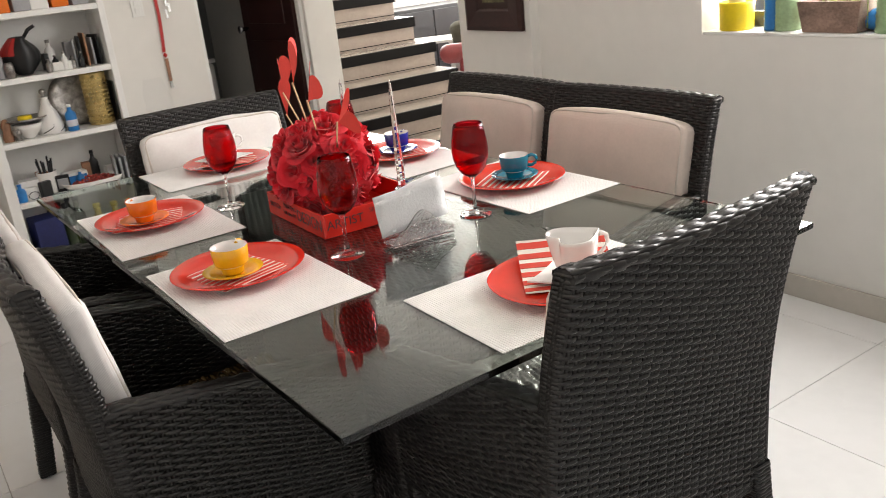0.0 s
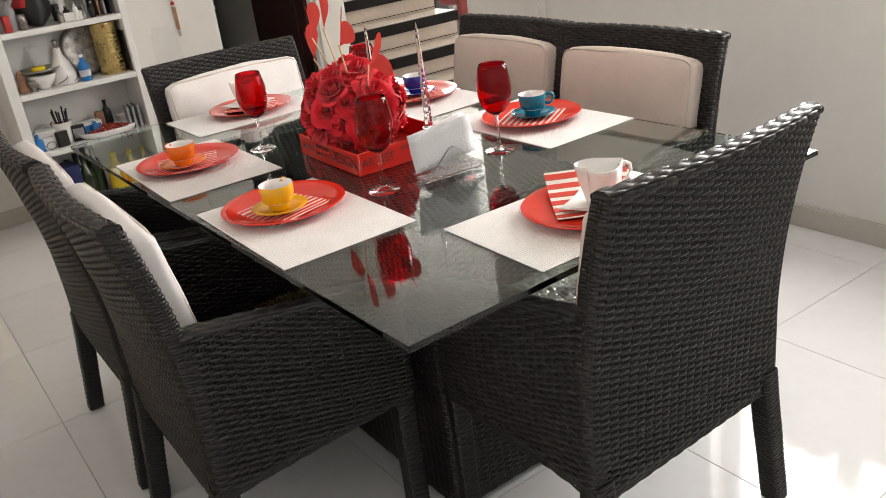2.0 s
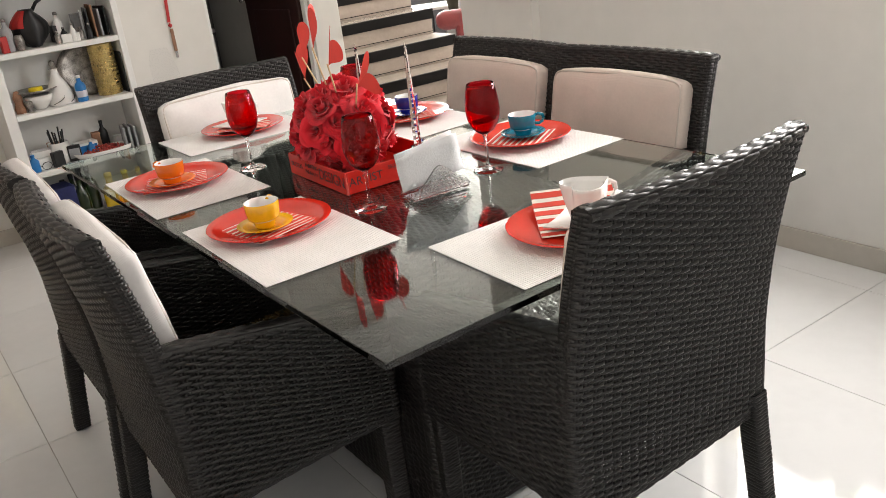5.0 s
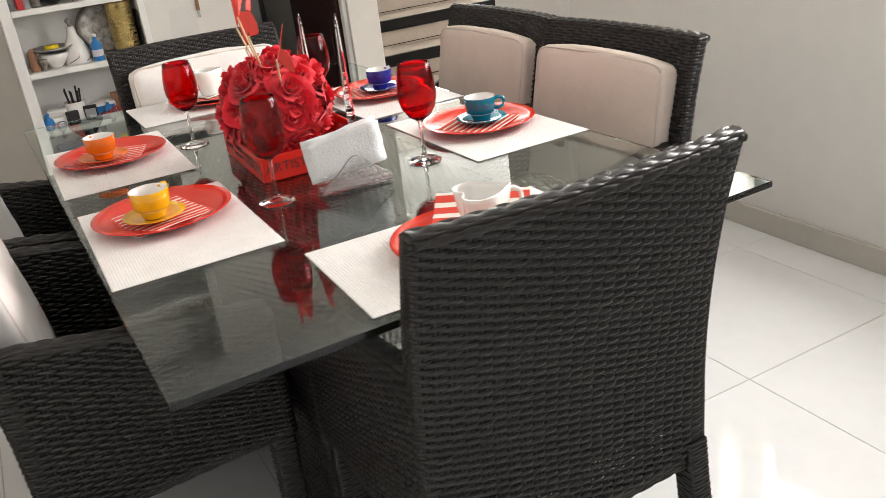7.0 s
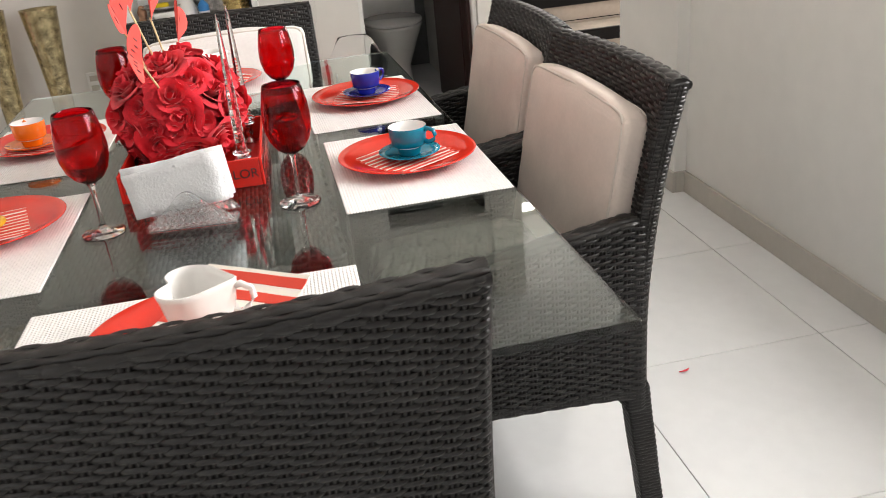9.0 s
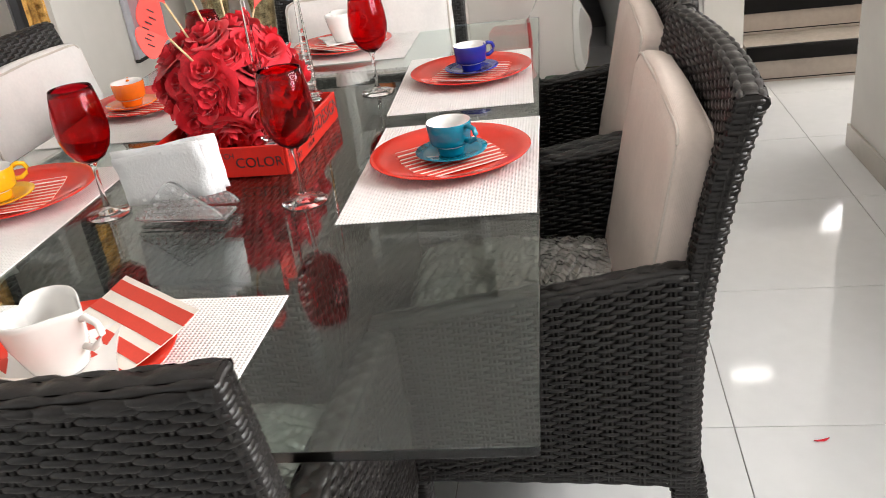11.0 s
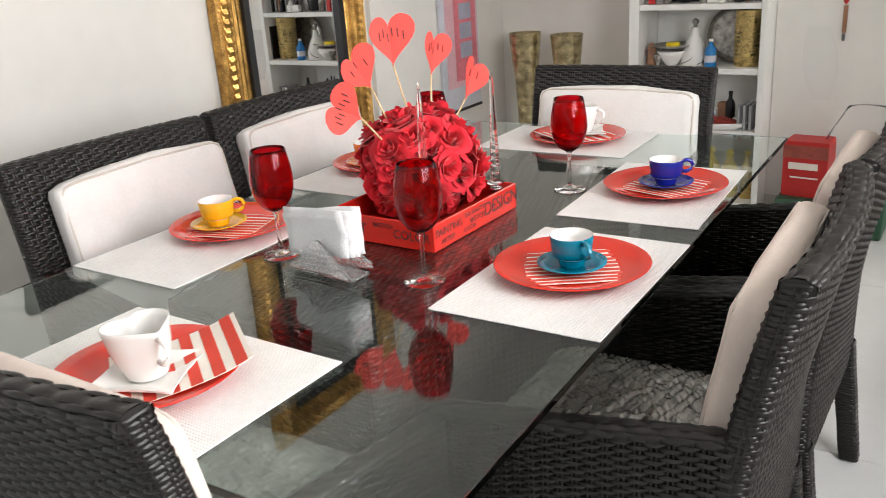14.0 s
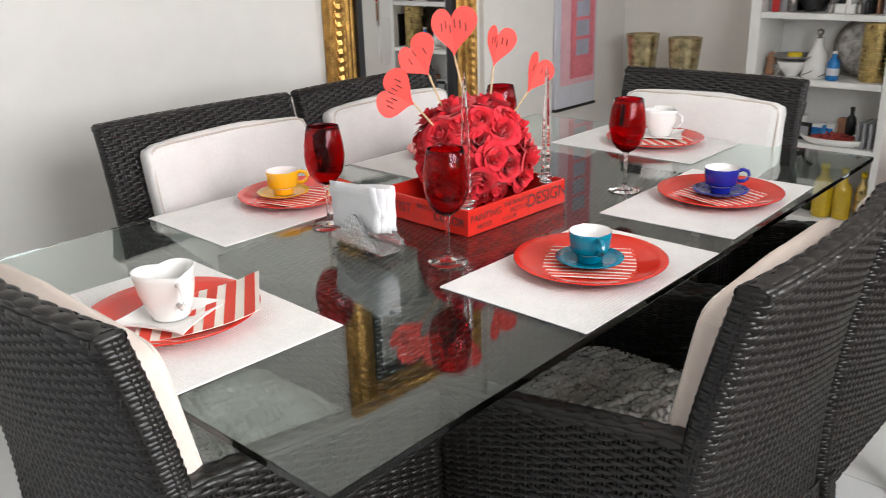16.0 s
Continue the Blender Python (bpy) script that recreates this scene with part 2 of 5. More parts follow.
wall("wall_north", (X0 - 0.2, -0.50, YF, YF + 0.15, 0, ZC), (-0.50, 0.62, YF, YF + 0.15, 0, ZC), (0.134, 0.62, 2.62, YF, 0, ZC),
     (0.62, 1.24, 2.66, YF, 2.08, ZC), (1.24, 1.42, 2.62, 4.2, 0, ZC))
# grey tile, with the shade of the room put into its colour
wall("wall_bathroom", (0.42, 0.62, YF + 0.15, 4.2, 0, ZC), (0.42, 1.42, 4.2, 4.3, 0, ZC), label="dark grey tiled bathroom wall with shade in its colour",
     mat=material("shaded_grey_tile", (0.16, 0.155, 0.15), 0.35, vary=0.12, scale=3))
# the hall's east opening is unseen, added for the side fill
wall("wall_hall", (X1 + 0.2, 5.2, 1.53, 1.73, 0, ZC), (5.0, 5.2, 1.73, 2.5, 0, ZC), (5.0, 5.2, 4.7, 5.6, 0, ZC), (5.0, 5.2, 2.5, 4.7, 0, 1.0), (5.0, 5.2, 2.5, 4.7, 2.2, ZC), (1.42, 2.7, 5.5, 5.7, 0, ZC),
     (2.7, 4.7, 5.5, 5.7, 0, 1.05), (2.7, 4.7, 5.5, 5.7, 2.25, ZC), (4.7, 5.2, 5.5, 5.7, 0, ZC))
for nm, *b in (("baseboard_east", X1 - 0.014, X1 - 0.001, YB, 1.179, 0, 0.086), ("baseboard_pier_end", 1.656, X1 - 0.001, 1.166, 1.179, 0, 0.086),
               ("baseboard_pier", 1.642, 1.654, 1.166, 1.73, 0, 0.086), ("baseboard_west", X0 + 0.001, X0 + 0.014, YB, 1.61, 0, 0.086),
               ("baseboard_north", X0 + 0.015, -0.505, YF - 0.014, YF - 0.001, 0, 0.085), ("baseboard_panel", 0.135, 0.62, 2.606, 2.619, 0, 0.085)):
    structure(nm, rbox_mesh(nm, *b, M_SKIRT, 0.002), "beige tile skirting along the wall", "baseboard")

# ---- wicker ----
PITCH, PERIOD = 0.0074, 0.047


def wicker(parent, name, centre, half, z0, z1, open_to=None, corner=0.012, inset=0.003, lower=None, upper=None, step=0.0058, warp=None, amp=0.0033, stakes=True, narrow=0.14):
    """A woven post or panel: strands run round a rounded oblong whose middle and half sizes follow the height.
    lower/upper bend the bottom and top edges along y. Below open_to the weave has no backing and lets light through."""
    V, F = [], []
    count = 0
    rows = max(2, round((z1 - z0) / PITCH))
    core_rows, foot_rows, loops, stake_count = [], [], [], 0
    for r in range(rows):
        zc = z0 + (r + 0.5) * (z1 - z0) / rows
        (cx, cy), (hx, hy) = centre(zc), half(zc)
        k = corner
        sx, sy, arc = 2 * (hx - k), 2 * (hy - k), k * math.pi / 2
        total = 2 * (sx + sy) + 4 * arc
        n = max(8, round(total / step))
        u = np.arange(n) * total / n
        segs = [(sx, (1, 0), (0, -1), (-hx + k, -hy)), (arc, None, -math.pi / 2, (hx - k, -hy + k)),
                (sy, (0, 1), (1, 0), (hx, -hy + k)), (arc, None, 0, (hx - k, hy - k)),
                (sx, (-1, 0), (0, 1), (hx - k, hy)), (arc, None, math.pi / 2, (-hx + k, hy - k)),
                (sy, (0, -1), (-1, 0), (-hx, hy - k)), (arc, None, math.pi, (-hx + k, -hy + k))]
        P, N, amps = np.zeros((n, 2)), np.zeros((n, 2)), np.full(n, amp)
        a = 0.0
        for ln, d, nn, o in segs:
            s = (u >= a) & (u < a + ln)
            w = u[s] - a
            if d is not None:
                P[s] = np.array(o) + w[:, None] * np.array(d)
                if ln < 0.05:
                    amps[s] = amp * narrow
                N[s] = nn
            else:
                th = nn + w / k
                amps[s] = amp * 0.22
                N[s] = np.stack([np.cos(th), np.sin(th)], 1)
                P[s] = np.array(o) + k * N[s]
            a += ln
        cyc = max(3, round(total / PERIOD)) if r == 0 else stake_count
        stake_count = cyc
        loops.append((zc, total, cx, cy, P, N, u))
        ph = u / total * cyc + r * 0.5 + 0.04 * math.sin(r * 1.7)
        wave = np.clip(1.05 + 2.7 * np.cos(2 * math.pi * ph), -1.25, 0.75) + 0.25 * np.cos(2 * math.pi * ph)
        jig = 0.0004 * math.sin(r * 12.9)
        low = open_to is not None and zc < open_to
        holes = low and zc > z0 + 0.035
        wide = 0.47 if holes else 0.505
        sag = (0.0 if r < 3 else 0.0006) * np.cos(2 * math.pi * ph + 1.2)
        base = len(V)
        for off, dep in ((-wide, -0.0015), (-wide * 0.5, 0.0005), (wide * 0.5, 0.0005), (wide, -0.0013)):
            h = amps * wave * (0.25 if r < 3 else 1.0) + dep + jig
            xy = P + N * h[:, None]
            z = np.full(n, zc + off * PITCH) + sag
            V.append(np.stack([xy[:, 0] + cx, xy[:, 1] + cy, z], 1))
        i = np.arange(n)
        j = (i + 1) % n
        for q in range(3):
            F.append(np.stack([count + q * n + i, count + q * n + j, count + (q + 1) * n + j, count + (q + 1) * n + i], 1))
        count += 4 * n
        if not holes:
            (foot_rows if low else core_rows).append([(cx + sxx * (hx - inset - 0.001), cy + syy * (hy - inset), zc) for sxx, syy in ((-1, -1), (1, -1), (1, 1), (-1, 1))])
    # upright stakes that the strands pass over and under
    if stakes:
        for q in range(2 * stake_count):
            us = (q + 0.04) / (2 * stake_count)
            for shift in (-0.0036, 0.0036):
                ring = []
                for zc, total, cx, cy, P, N, u in loops:
                    for off, dep in ((-0.0027, -0.0012), (0.0, 0.0022), (0.0027, -0.0012)):
                        w = (us * total + shift + off) % total
                        ring.append([np.interp(w, u, P[:, 0], period=total) + cx + np.interp(w, u, N[:, 0], period=total) * dep,
                                     np.interp(w, u, P[:, 1], period=total) + cy + np.interp(w, u, N[:, 1], period=total) * dep, zc])
                V.append(np.array(ring))
                i = 3 * np.arange(len(loops) - 1)
                for b in (0, 1):
                    F.append(np.stack([count + i + b, count + i + b + 1, count + i + b + 4, count + i + b + 3], 1))
                count += len(ring)
    V, F = np.concatenate(V), np.concatenate(F)

    def bend(p):
        if lower is None and upper is None:
            return p
        q = p.copy()
        t = (p[:, 2] - z0) / (z1 - z0)
        lo = lower(p[:, 1]) if lower else np.full(len(p), z0)
        hi = upper(p[:, 1]) if upper else np.full(len(p), z1)
        q[:, 2] = lo + (hi - lo) * t
        return q
    V = bend(V)
    if warp is not None:
        V = warp(V)
    me = bpy.data.meshes.new(name)
    me.from_pydata(V.tolist(), [], F.tolist())
    me.materials.append(M_WICKER)
    me.shade_smooth()
    g = Geo()
    if warp is not None:
        core_rows, foot_rows = [[[(a[0] + (b[0] - a[0]) * k / 8, a[1], a[2]) for a, b in ((q[0], q[1]), (q[2], q[3])) for k in range(9)] for q in some] for some in (core_rows, foot_rows)]
    g.grid(core_rows, True, True)
    if len(foot_rows) > 1:
        g.grid(foot_rows, True, True)
    pts = bend(np.array(g.v))
    g.v = [tuple(p) for p in (warp(pts) if warp is not None else pts).tolist()]
    ob = part(name, g.mesh(name, M_CORE, False), parent)
    tagged(part("wicker_weave", me, ob, "black woven wicker strands"), kind="stuff")
    return ob


def border(parent, along, across, length, thick, top, rows=5, lift=0.006):
    """The chunky woven border that rounds a top edge: strands that run along it, over and under."""
    g = Geo()
    a = Vector(across)
    d = (Vector(along(length / 2)) - Vector(along(-length / 2))).normalized()
    n = int(length / 0.006)
    for r in range(rows):
        mid = (r + 0.5) / rows
        grid = []
        for i in range(n + 1):
            s = -length / 2 + i * length / n
            m = Vector(along(s))
            w = max(-0.85, min(1.0, 0.45 + 1.3 * math.cos(2 * math.pi * (s / 0.041 + 0.5 * r + 0.05 * math.sin(r * 3.0) + 0.04 * math.sin(s * 37)))))
            row = []
            for q, dep in ((-0.54, -0.0026), (-0.27, 0.0005), (0.27, 0.0005), (0.54, -0.0026)):
                th = math.pi * (mid + q / rows)
                out = a * -math.cos(th) + Vector((0, 0, math.sin(th)))
                side = -math.copysign(abs(math.cos(th)) ** 0.6, math.cos(th))
                p = m + a * side * thick / 2 + Vector((0, 0, top(m) - 0.012 + max(0.0, math.sin(th)) ** 0.6 * (0.012 + lift)))
                row.append(p + out * (0.0016 * w + dep * 0.9))
            grid.append(row)
        g.grid(grid)
    for s in (-length / 2 + 0.001, length / 2 - 0.001):
        m = Vector(along(s))
        rim = []
        for k in range(13):
            th = math.pi * k / 12
            rim.append(m + a * -math.copysign(abs(math.cos(th)) ** 0.6, math.cos(th)) * thick / 2 + Vector((0, 0, top(m) - 0.012 + max(0.0, math.sin(th)) ** 0.6 * (0.012 + lift))))
        g.add([m + Vector((0, 0, top(m) - 0.02)) + d * (0.003 if s > 0 else -0.003), *rim], [(0, k + 1, k + 2) for k in range(12)])
    return tagged(part("woven_border", g.mesh("woven_border", M_WICKER), parent, "chunky woven wicker border"), kind="stuff")


def armchair():
    """Faces +y; the back's outer top edge lies on y = 0, the sides at x = +-0.285."""
    c = thing("dining_armchair", "black woven wicker dining armchair with straight high back", "chair", (0, 0, 0), "armchairs round the table")
    W = 0.286

    def back_y(z):
        t = (z - 0.42) / 0.51
        return 0.021 + 0.078 * (1 - max(0, t) ** 2)

    def bow(x, z):
        return -0.022 * (1 - np.minimum(1, (x / W) ** 2)) * np.clip((z - 0.28) / 0.45, 0, 1)

    def bowed(p):
        q = p.copy()
        q[:, 1] += bow(p[:, 0], p[:, 2])
        return q
    back = wicker(c, "backrest", lambda z: (0, back_y(z)), lambda z: (W, 0.020), 0.275, 0.918, open_to=0.395, warp=bowed, corner=0.010)
    border(back, lambda s: (s, back_y(0.918) + float(bow(s, 0.918)), 0), (0, 1, 0), 2 * W - 0.004, 0.042, lambda m: 0.918)
    for sx in (-1, 1):
        arm = wicker(c, "armrest", lambda z: (sx * (W - 0.022), 0.318), lambda z: (0.022, 0.240), 0.30, 0.675,
                     lower=lambda y: 0.305 + 0.03 * np.clip((y - 0.12) / 0.45, 0, 1) ** 0.7, upper=lambda y: 0.678 - 0.070 * np.clip((y - 0.12) / 0.45, 0, 1), open_to=0.33, corner=0.010)
        border(arm, lambda s: (sx * (W - 0.022), 0.318 + s, 0), (1, 0, 0), 0.470, 0.045, lambda m: 0.680 - 0.070 * max(0, min(1, (m.y - 0.12) / 0.45)), 4, 0.004)
        wicker(c, "leg", lambda z: (sx * (W - 0.026), 0.054 + 0.042 * z / 0.33), lambda z: (0.0215 + 0.006 * z, 0.0225 + 0.008 * z), 0.004, 0.33, corner=0.006, amp=0.0015, stakes=False, narrow=0.4)
        wicker(c, "leg", lambda z: (sx * (W - 0.026), 0.527), lambda z: (0.0215 + 0.006 * z, 0.0225 + 0.006 * z), 0.004, 0.36, corner=0.006, amp=0.0015, stakes=False, narrow=0.4)
    wicker(c, "seat", lambda z: (0, 0.332), lambda z: (W - 0.046, 0.222), 0.385, 0.435, corner=0.006)
    wicker(c, "front_rail", lambda z: (0, 0.535), lambda z: (W - 0.052, 0.02), 0.30, 0.385, corner=0.006)
    g = Geo()
    for i in range(44):
        y = 0.118 + i * 0.0100
        rows = []
        for k in range(60):
            x = -0.233 + k * 0.466 / 59
            h = 0.4365 + 0.0019 * max(-0.65, min(1.1, 0.35 + math.cos(2 * math.pi * (x / PERIOD + i / 3))))
            rows.append([(x, y - 0.0055, h - 0.002), (x, y - 0.003, h), (x, y + 0.003, h), (x, y + 0.0055, h - 0.002)])
        g.grid(rows)
    tagged(part("seat_weave", g.mesh("seat_weave", M_SEAT), c, "brown woven seat strands"), kind="stuff")
    return c


def pillow_mesh(name, w, d, h, mat, r=0.03, puff=0.012, seed=0):
    """A boxed cushion: rounded corners, faces that bulge and crease a little."""
    bm = bmesh.new()
    bmesh.ops.create_cube(bm, size=2)
    bmesh.ops.subdivide_edges(bm, edges=bm.edges[:], cuts=14, use_grid_fill=True)
    for v in bm.verts:
        p = v.co.copy()
        q = Vector((p.x * w / 2, p.y * d / 2, p.z * h / 2))
        lim = Vector((w / 2 - r, d / 2 - r, h / 2 - r))
        c = Vector((max(-l, min(l, x)) for l, x in zip(lim, q)))
        n = q - c
        q = c + n.normalized() * r if n.length > 1e-6 else q
        soft = (1 - p.x ** 4) * (1 - p.z ** 4)
        q.y += math.copysign(puff * soft, p.y) if abs(p.y) > 0.99 else 0
        q.z += 0.010 * (1 - p.x ** 2) * (p.z > 0.99) - 0.006 * abs(p.x) ** 3 * (p.z > 0.99)
        q += Vector((noise.noise(q * 9 + Vector((seed, 0, 0))), noise.noise(q * 11 + Vector((0, seed, 3))), noise.noise(q * 9 + Vector((5, 2, seed))))) * 0.004
        v.co = q
    me = bpy.data.meshes.new(name)
    bm.to_mesh(me)
    bm.free()
    me.materials.append(mat)
    me.shade_smooth()
    return me


def back_cushion(m, seed, cloth, tone):
    c = thing("back_cushion", f"{tone} fabric box cushion leaning on the chair back", "cushion", m, "cushions on the chairs")
    w, d, h, r = 0.500, 0.060, 0.43, 0.022
    part("cover", pillow_mesh("cover", w, d, h, cloth, r, 0.007, seed), c)
    for sy in (-1, 1):
        path = []
        for k in range(65):
            t = 2 * math.pi * k / 64
            cs, sn = math.cos(t), math.sin(t)
            x = math.copysign(abs(cs) ** 0.12, cs) * (w / 2 - r * 0.42)
            z = math.copysign(abs(sn) ** 0.12, sn) * (h / 2 - r * 0.42)
            path.append((x, sy * (d / 2 - r * 0.28), z + 0.008 * (1 - (2 * x / w) ** 2) * (z > 0.15)))
        part("piping", Geo().tube(path, 0.0032, 6, False).mesh("piping", M_PIPING), c, "thin piped seam")
    return c


# ---- table ----
table = thing("dining_table", "glass-topped dining table on a black woven wicker pedestal", "table", (0, 0, 0))
top = rbox("glass_top", -0.549, 0.549, -0.951, 0.951, 0.738, 0.750, M_GLASS, table, 0.0015, "thick clear green-tinted glass top")
top.visible_shadow = False
top.matrix_local = pose(0.001, 0.006, 0, 0, 0, 1.2)
wicker(table, "pedestal", lambda z: (0, 0), lambda z: (0.235, 0.56), 0.012, 0.728, step=0.0085)
g = Geo()
for i in range(58):
    x = -0.226 + i * 0.0079
    rows = []
    for k in range(150):
        y = -0.552 + k * 1.104 / 149
        h = 0.7300 + 0.0024 * max(-1.0, min(0.9, 0.25 + 1.5 * math.cos(2 * math.pi * (y / PERIOD + 0.535 * i))))
        rows.append([(x - 0.0043, y, h - 0.002), (x - 0.002, y, h), (x + 0.002, y, h), (x + 0.0043, y, h - 0.002)])
    g.grid(rows)
tagged(part("top_weave", g.mesh("top_weave", M_WICKER), table, "black woven wicker top of the pedestal"), kind="stuff")
rbox("pedestal_cap", -0.225, 0.225, -0.55, 0.55, 0.700, 0.7245, M_CORE, table, 0.004)

# ---- chairs ----
chair = armchair()
PLACES = [((0.067, -1.080), 1.3), ((0.024, 1.058), 181.2), ((-0.826, -0.220), -90.5), ((-0.830, 0.384), -90), ((0.848, -0.211), 91.5), ((0.854, 0.366), 89.5)]
M_FILM = material("crinkled_film", (0.36, 0.35, 0.325), 0.14, vary=0.35, scale=14, bump=0.15, bump_scale=60, coat=1.0)
M_FILM.node_tree.nodes["Principled BSDF"].inputs["Metallic"].default_value = 0.35


def wrapped_seat(m, seed):
    """A seat cushion in crumpled clear film."""
    bm = bmesh.new()
    bmesh.ops.create_grid(bm, x_segments=130, y_segments=120, size=0.5)
    for v in bm.verts:
        u, w = v.co.x * 2, v.co.y * 2
        edge = (1 - abs(u) ** 6) * (1 - abs(w) ** 6)
        swirl = noise.noise(Vector((u * 2.5, w * 2.5, seed))) * 1.2
        crease = abs(noise.noise(Vector((u * 3 + swirl, w * 17 + u * 5, seed)))) + 0.6 * abs(noise.noise(Vector((u * 20 - w * 6 + swirl, w * 4, seed + 4))))
        v.co = (u * 0.225, w * 0.205, 0.096 * edge ** 0.35 - 0.016 * crease * edge + 0.003)
    low = bmesh.ops.extrude_face_region(bm, geom=bm.faces[:])
    for v in [e for e in low["geom"] if isinstance(e, bmesh.types.BMVert)]:
        v.co.z = 0.0
    bmesh.ops.recalc_face_normals(bm, faces=bm.faces[:])
    me = bpy.data.meshes.new("seat_cushion")
    bm.to_mesh(me)
    bm.free()
    me.materials.append(M_FILM)
    me.shade_smooth()
    ob = new("seat_cushion", me)
    ob.matrix_world = m
    return tagged(ob, "grey seat cushion wrapped in crumpled clear plastic film", "cushion", "wrapped seat cushions")


for i, ((cx, cy), turn) in enumerate(PLACES):
    m = pose(cx, cy, 0, 0, 0, turn)
    if i == 0:
        chair.matrix_world = m
    else:
        copy_thing(chair, m)
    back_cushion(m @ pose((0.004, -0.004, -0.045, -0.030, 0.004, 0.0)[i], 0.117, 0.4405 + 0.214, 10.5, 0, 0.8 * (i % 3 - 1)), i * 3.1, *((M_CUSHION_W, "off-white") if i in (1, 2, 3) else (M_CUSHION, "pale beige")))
    if i in (0, 4):
        wrapped_seat(m @ pose(0, 0.350, 0.4395), i * 1.7)

# ---- table settings ----
ZT = 0.7505


def placemat(cx, cy, w, d, turn):
    me = rbox_mesh("placemat", -w / 2, w / 2, -d / 2, d / 2, 0, 0.0022, M_MAT, 0.0008, 1)
    ob = new("placemat", me)
    ob.matrix_world = pose(cx, cy, ZT, 0, 0, turn)
    return tagged(ob, "rectangular white woven vinyl placemat on the glass", "placemat", "placemats on the table")


def dinner_plate(at):
    prof = [(0, 0.002), (0.045, 0.002), (0.062, 0.0), (0.070, 0.002), (0.092, 0.006), (0.118, 0.0115), (0.1365, 0.0185), (0.1385, 0.0200), (0.1370, 0.0208), (0.118, 0.0142), (0.092, 0.0088), (0.070, 0.006), (0, 0.0055)]
    ob = new("dinner_plate", Geo().lathe(prof, 72).mesh("dinner_plate", M_PLATE))
    ob.matrix_world = at
    return tagged(ob, "glossy red round dinner plate on a placemat", "plate", "red plates on the table")


def striped_napkin(m, w=0.165, d=0.155, stripes=9, lift=0.0, label="red and cream striped paper napkin folded on the plate"):
    """Stripes run across the width; each is a strip of its own on the cream sheet."""
    t = thing("paper_napkin", label, "napkin", m, "striped napkins")

    def at(x, y, up):
        curl = 0.010 * max(0, abs(2 * y / d) - 0.55) ** 1.5 + lift * max(0, (y / d + 0.5)) ** 2
        return (x, y, curl + up + 0.0008 * noise.noise(Vector((x * 20, y * 20, 0))))

    def sheet(y0, y1, up, n=3):
        g = Geo()
        lower = [[at(-w / 2 + w * i / 12, y0 + (y1 - y0) * j / n, up - 0.0012) for j in range(n + 1)] for i in range(13)]
        upper = [[at(-w / 2 + w * i / 12, y0 + (y1 - y0) * j / n, up) for j in range(n + 1)] for i in range(13)]
        g.grid([[*a, *b[::-1]] for a, b in zip(lower, upper)], True, True)
        return g
    part("sheet", sheet(-d / 2, d / 2, 0.0020, 10).mesh("sheet", M_NAPKIN, False), t)
    for k in range(stripes):
        y = -d / 2 + (k + 0.5) * d / stripes
        part("stripe", sheet(y - d / stripes * 0.27, y + d / stripes * 0.27, 0.0029).mesh("stripe", M_STRIPE, False), t)
    return t


def espresso_set(at, mat, colour, turn):
    s = thing("saucer", f"small glossy {colour} saucer on a striped napkin", "saucer", at, "coloured saucers")
    part("dish", Geo().lathe([(0, 0.002), (0.024, 0.0), (0.030, 0.002), (0.046, 0.006), (0.061, 0.0125), (0.0615, 0.0138), (0.045, 0.0092), (0.028, 0.0062), (0.022, 0.0045), (0, 0.0045)], 48).mesh("dish", mat), s)
    c = thing("espresso_cup", f"{colour} espresso cup with white inside and looped handle", "cup", at @ pose(0, 0, 0.0055, 0, 0, turn), "coloured espresso cups")
    outer = [(0, 0.0), (0.021, 0.0), (0.0225, 0.003), (0.0235, 0.008), (0.0262, 0.018), (0.0262, 0.0185), (0.0330, 0.0195), (0.0355, 0.024), (0.0372, 0.040), (0.0380, 0.0560), (0.0374, 0.0572)]
    part("body", Geo().lathe(outer, 48).mesh("body", mat), c)
    part("lining", Geo().lathe([(0.0374, 0.0572), (0.0362, 0.0568), (0.0352, 0.040), (0.0320, 0.022), (0.020, 0.010), (0, 0.008)], 48).mesh("lining", M_CHINA), c, "white glazed inside")
    path = [(0.0355, 0, 0.050), (0.045, 0, 0.0535), (0.0555, 0, 0.0500), (0.0590, 0, 0.0410), (0.0560, 0, 0.0320), (0.046, 0, 0.0265), (0.0345, 0, 0.0275)]
    part("handle", Geo().tube(path, 0.0043, 10).mesh("handle", mat), c)
    return c


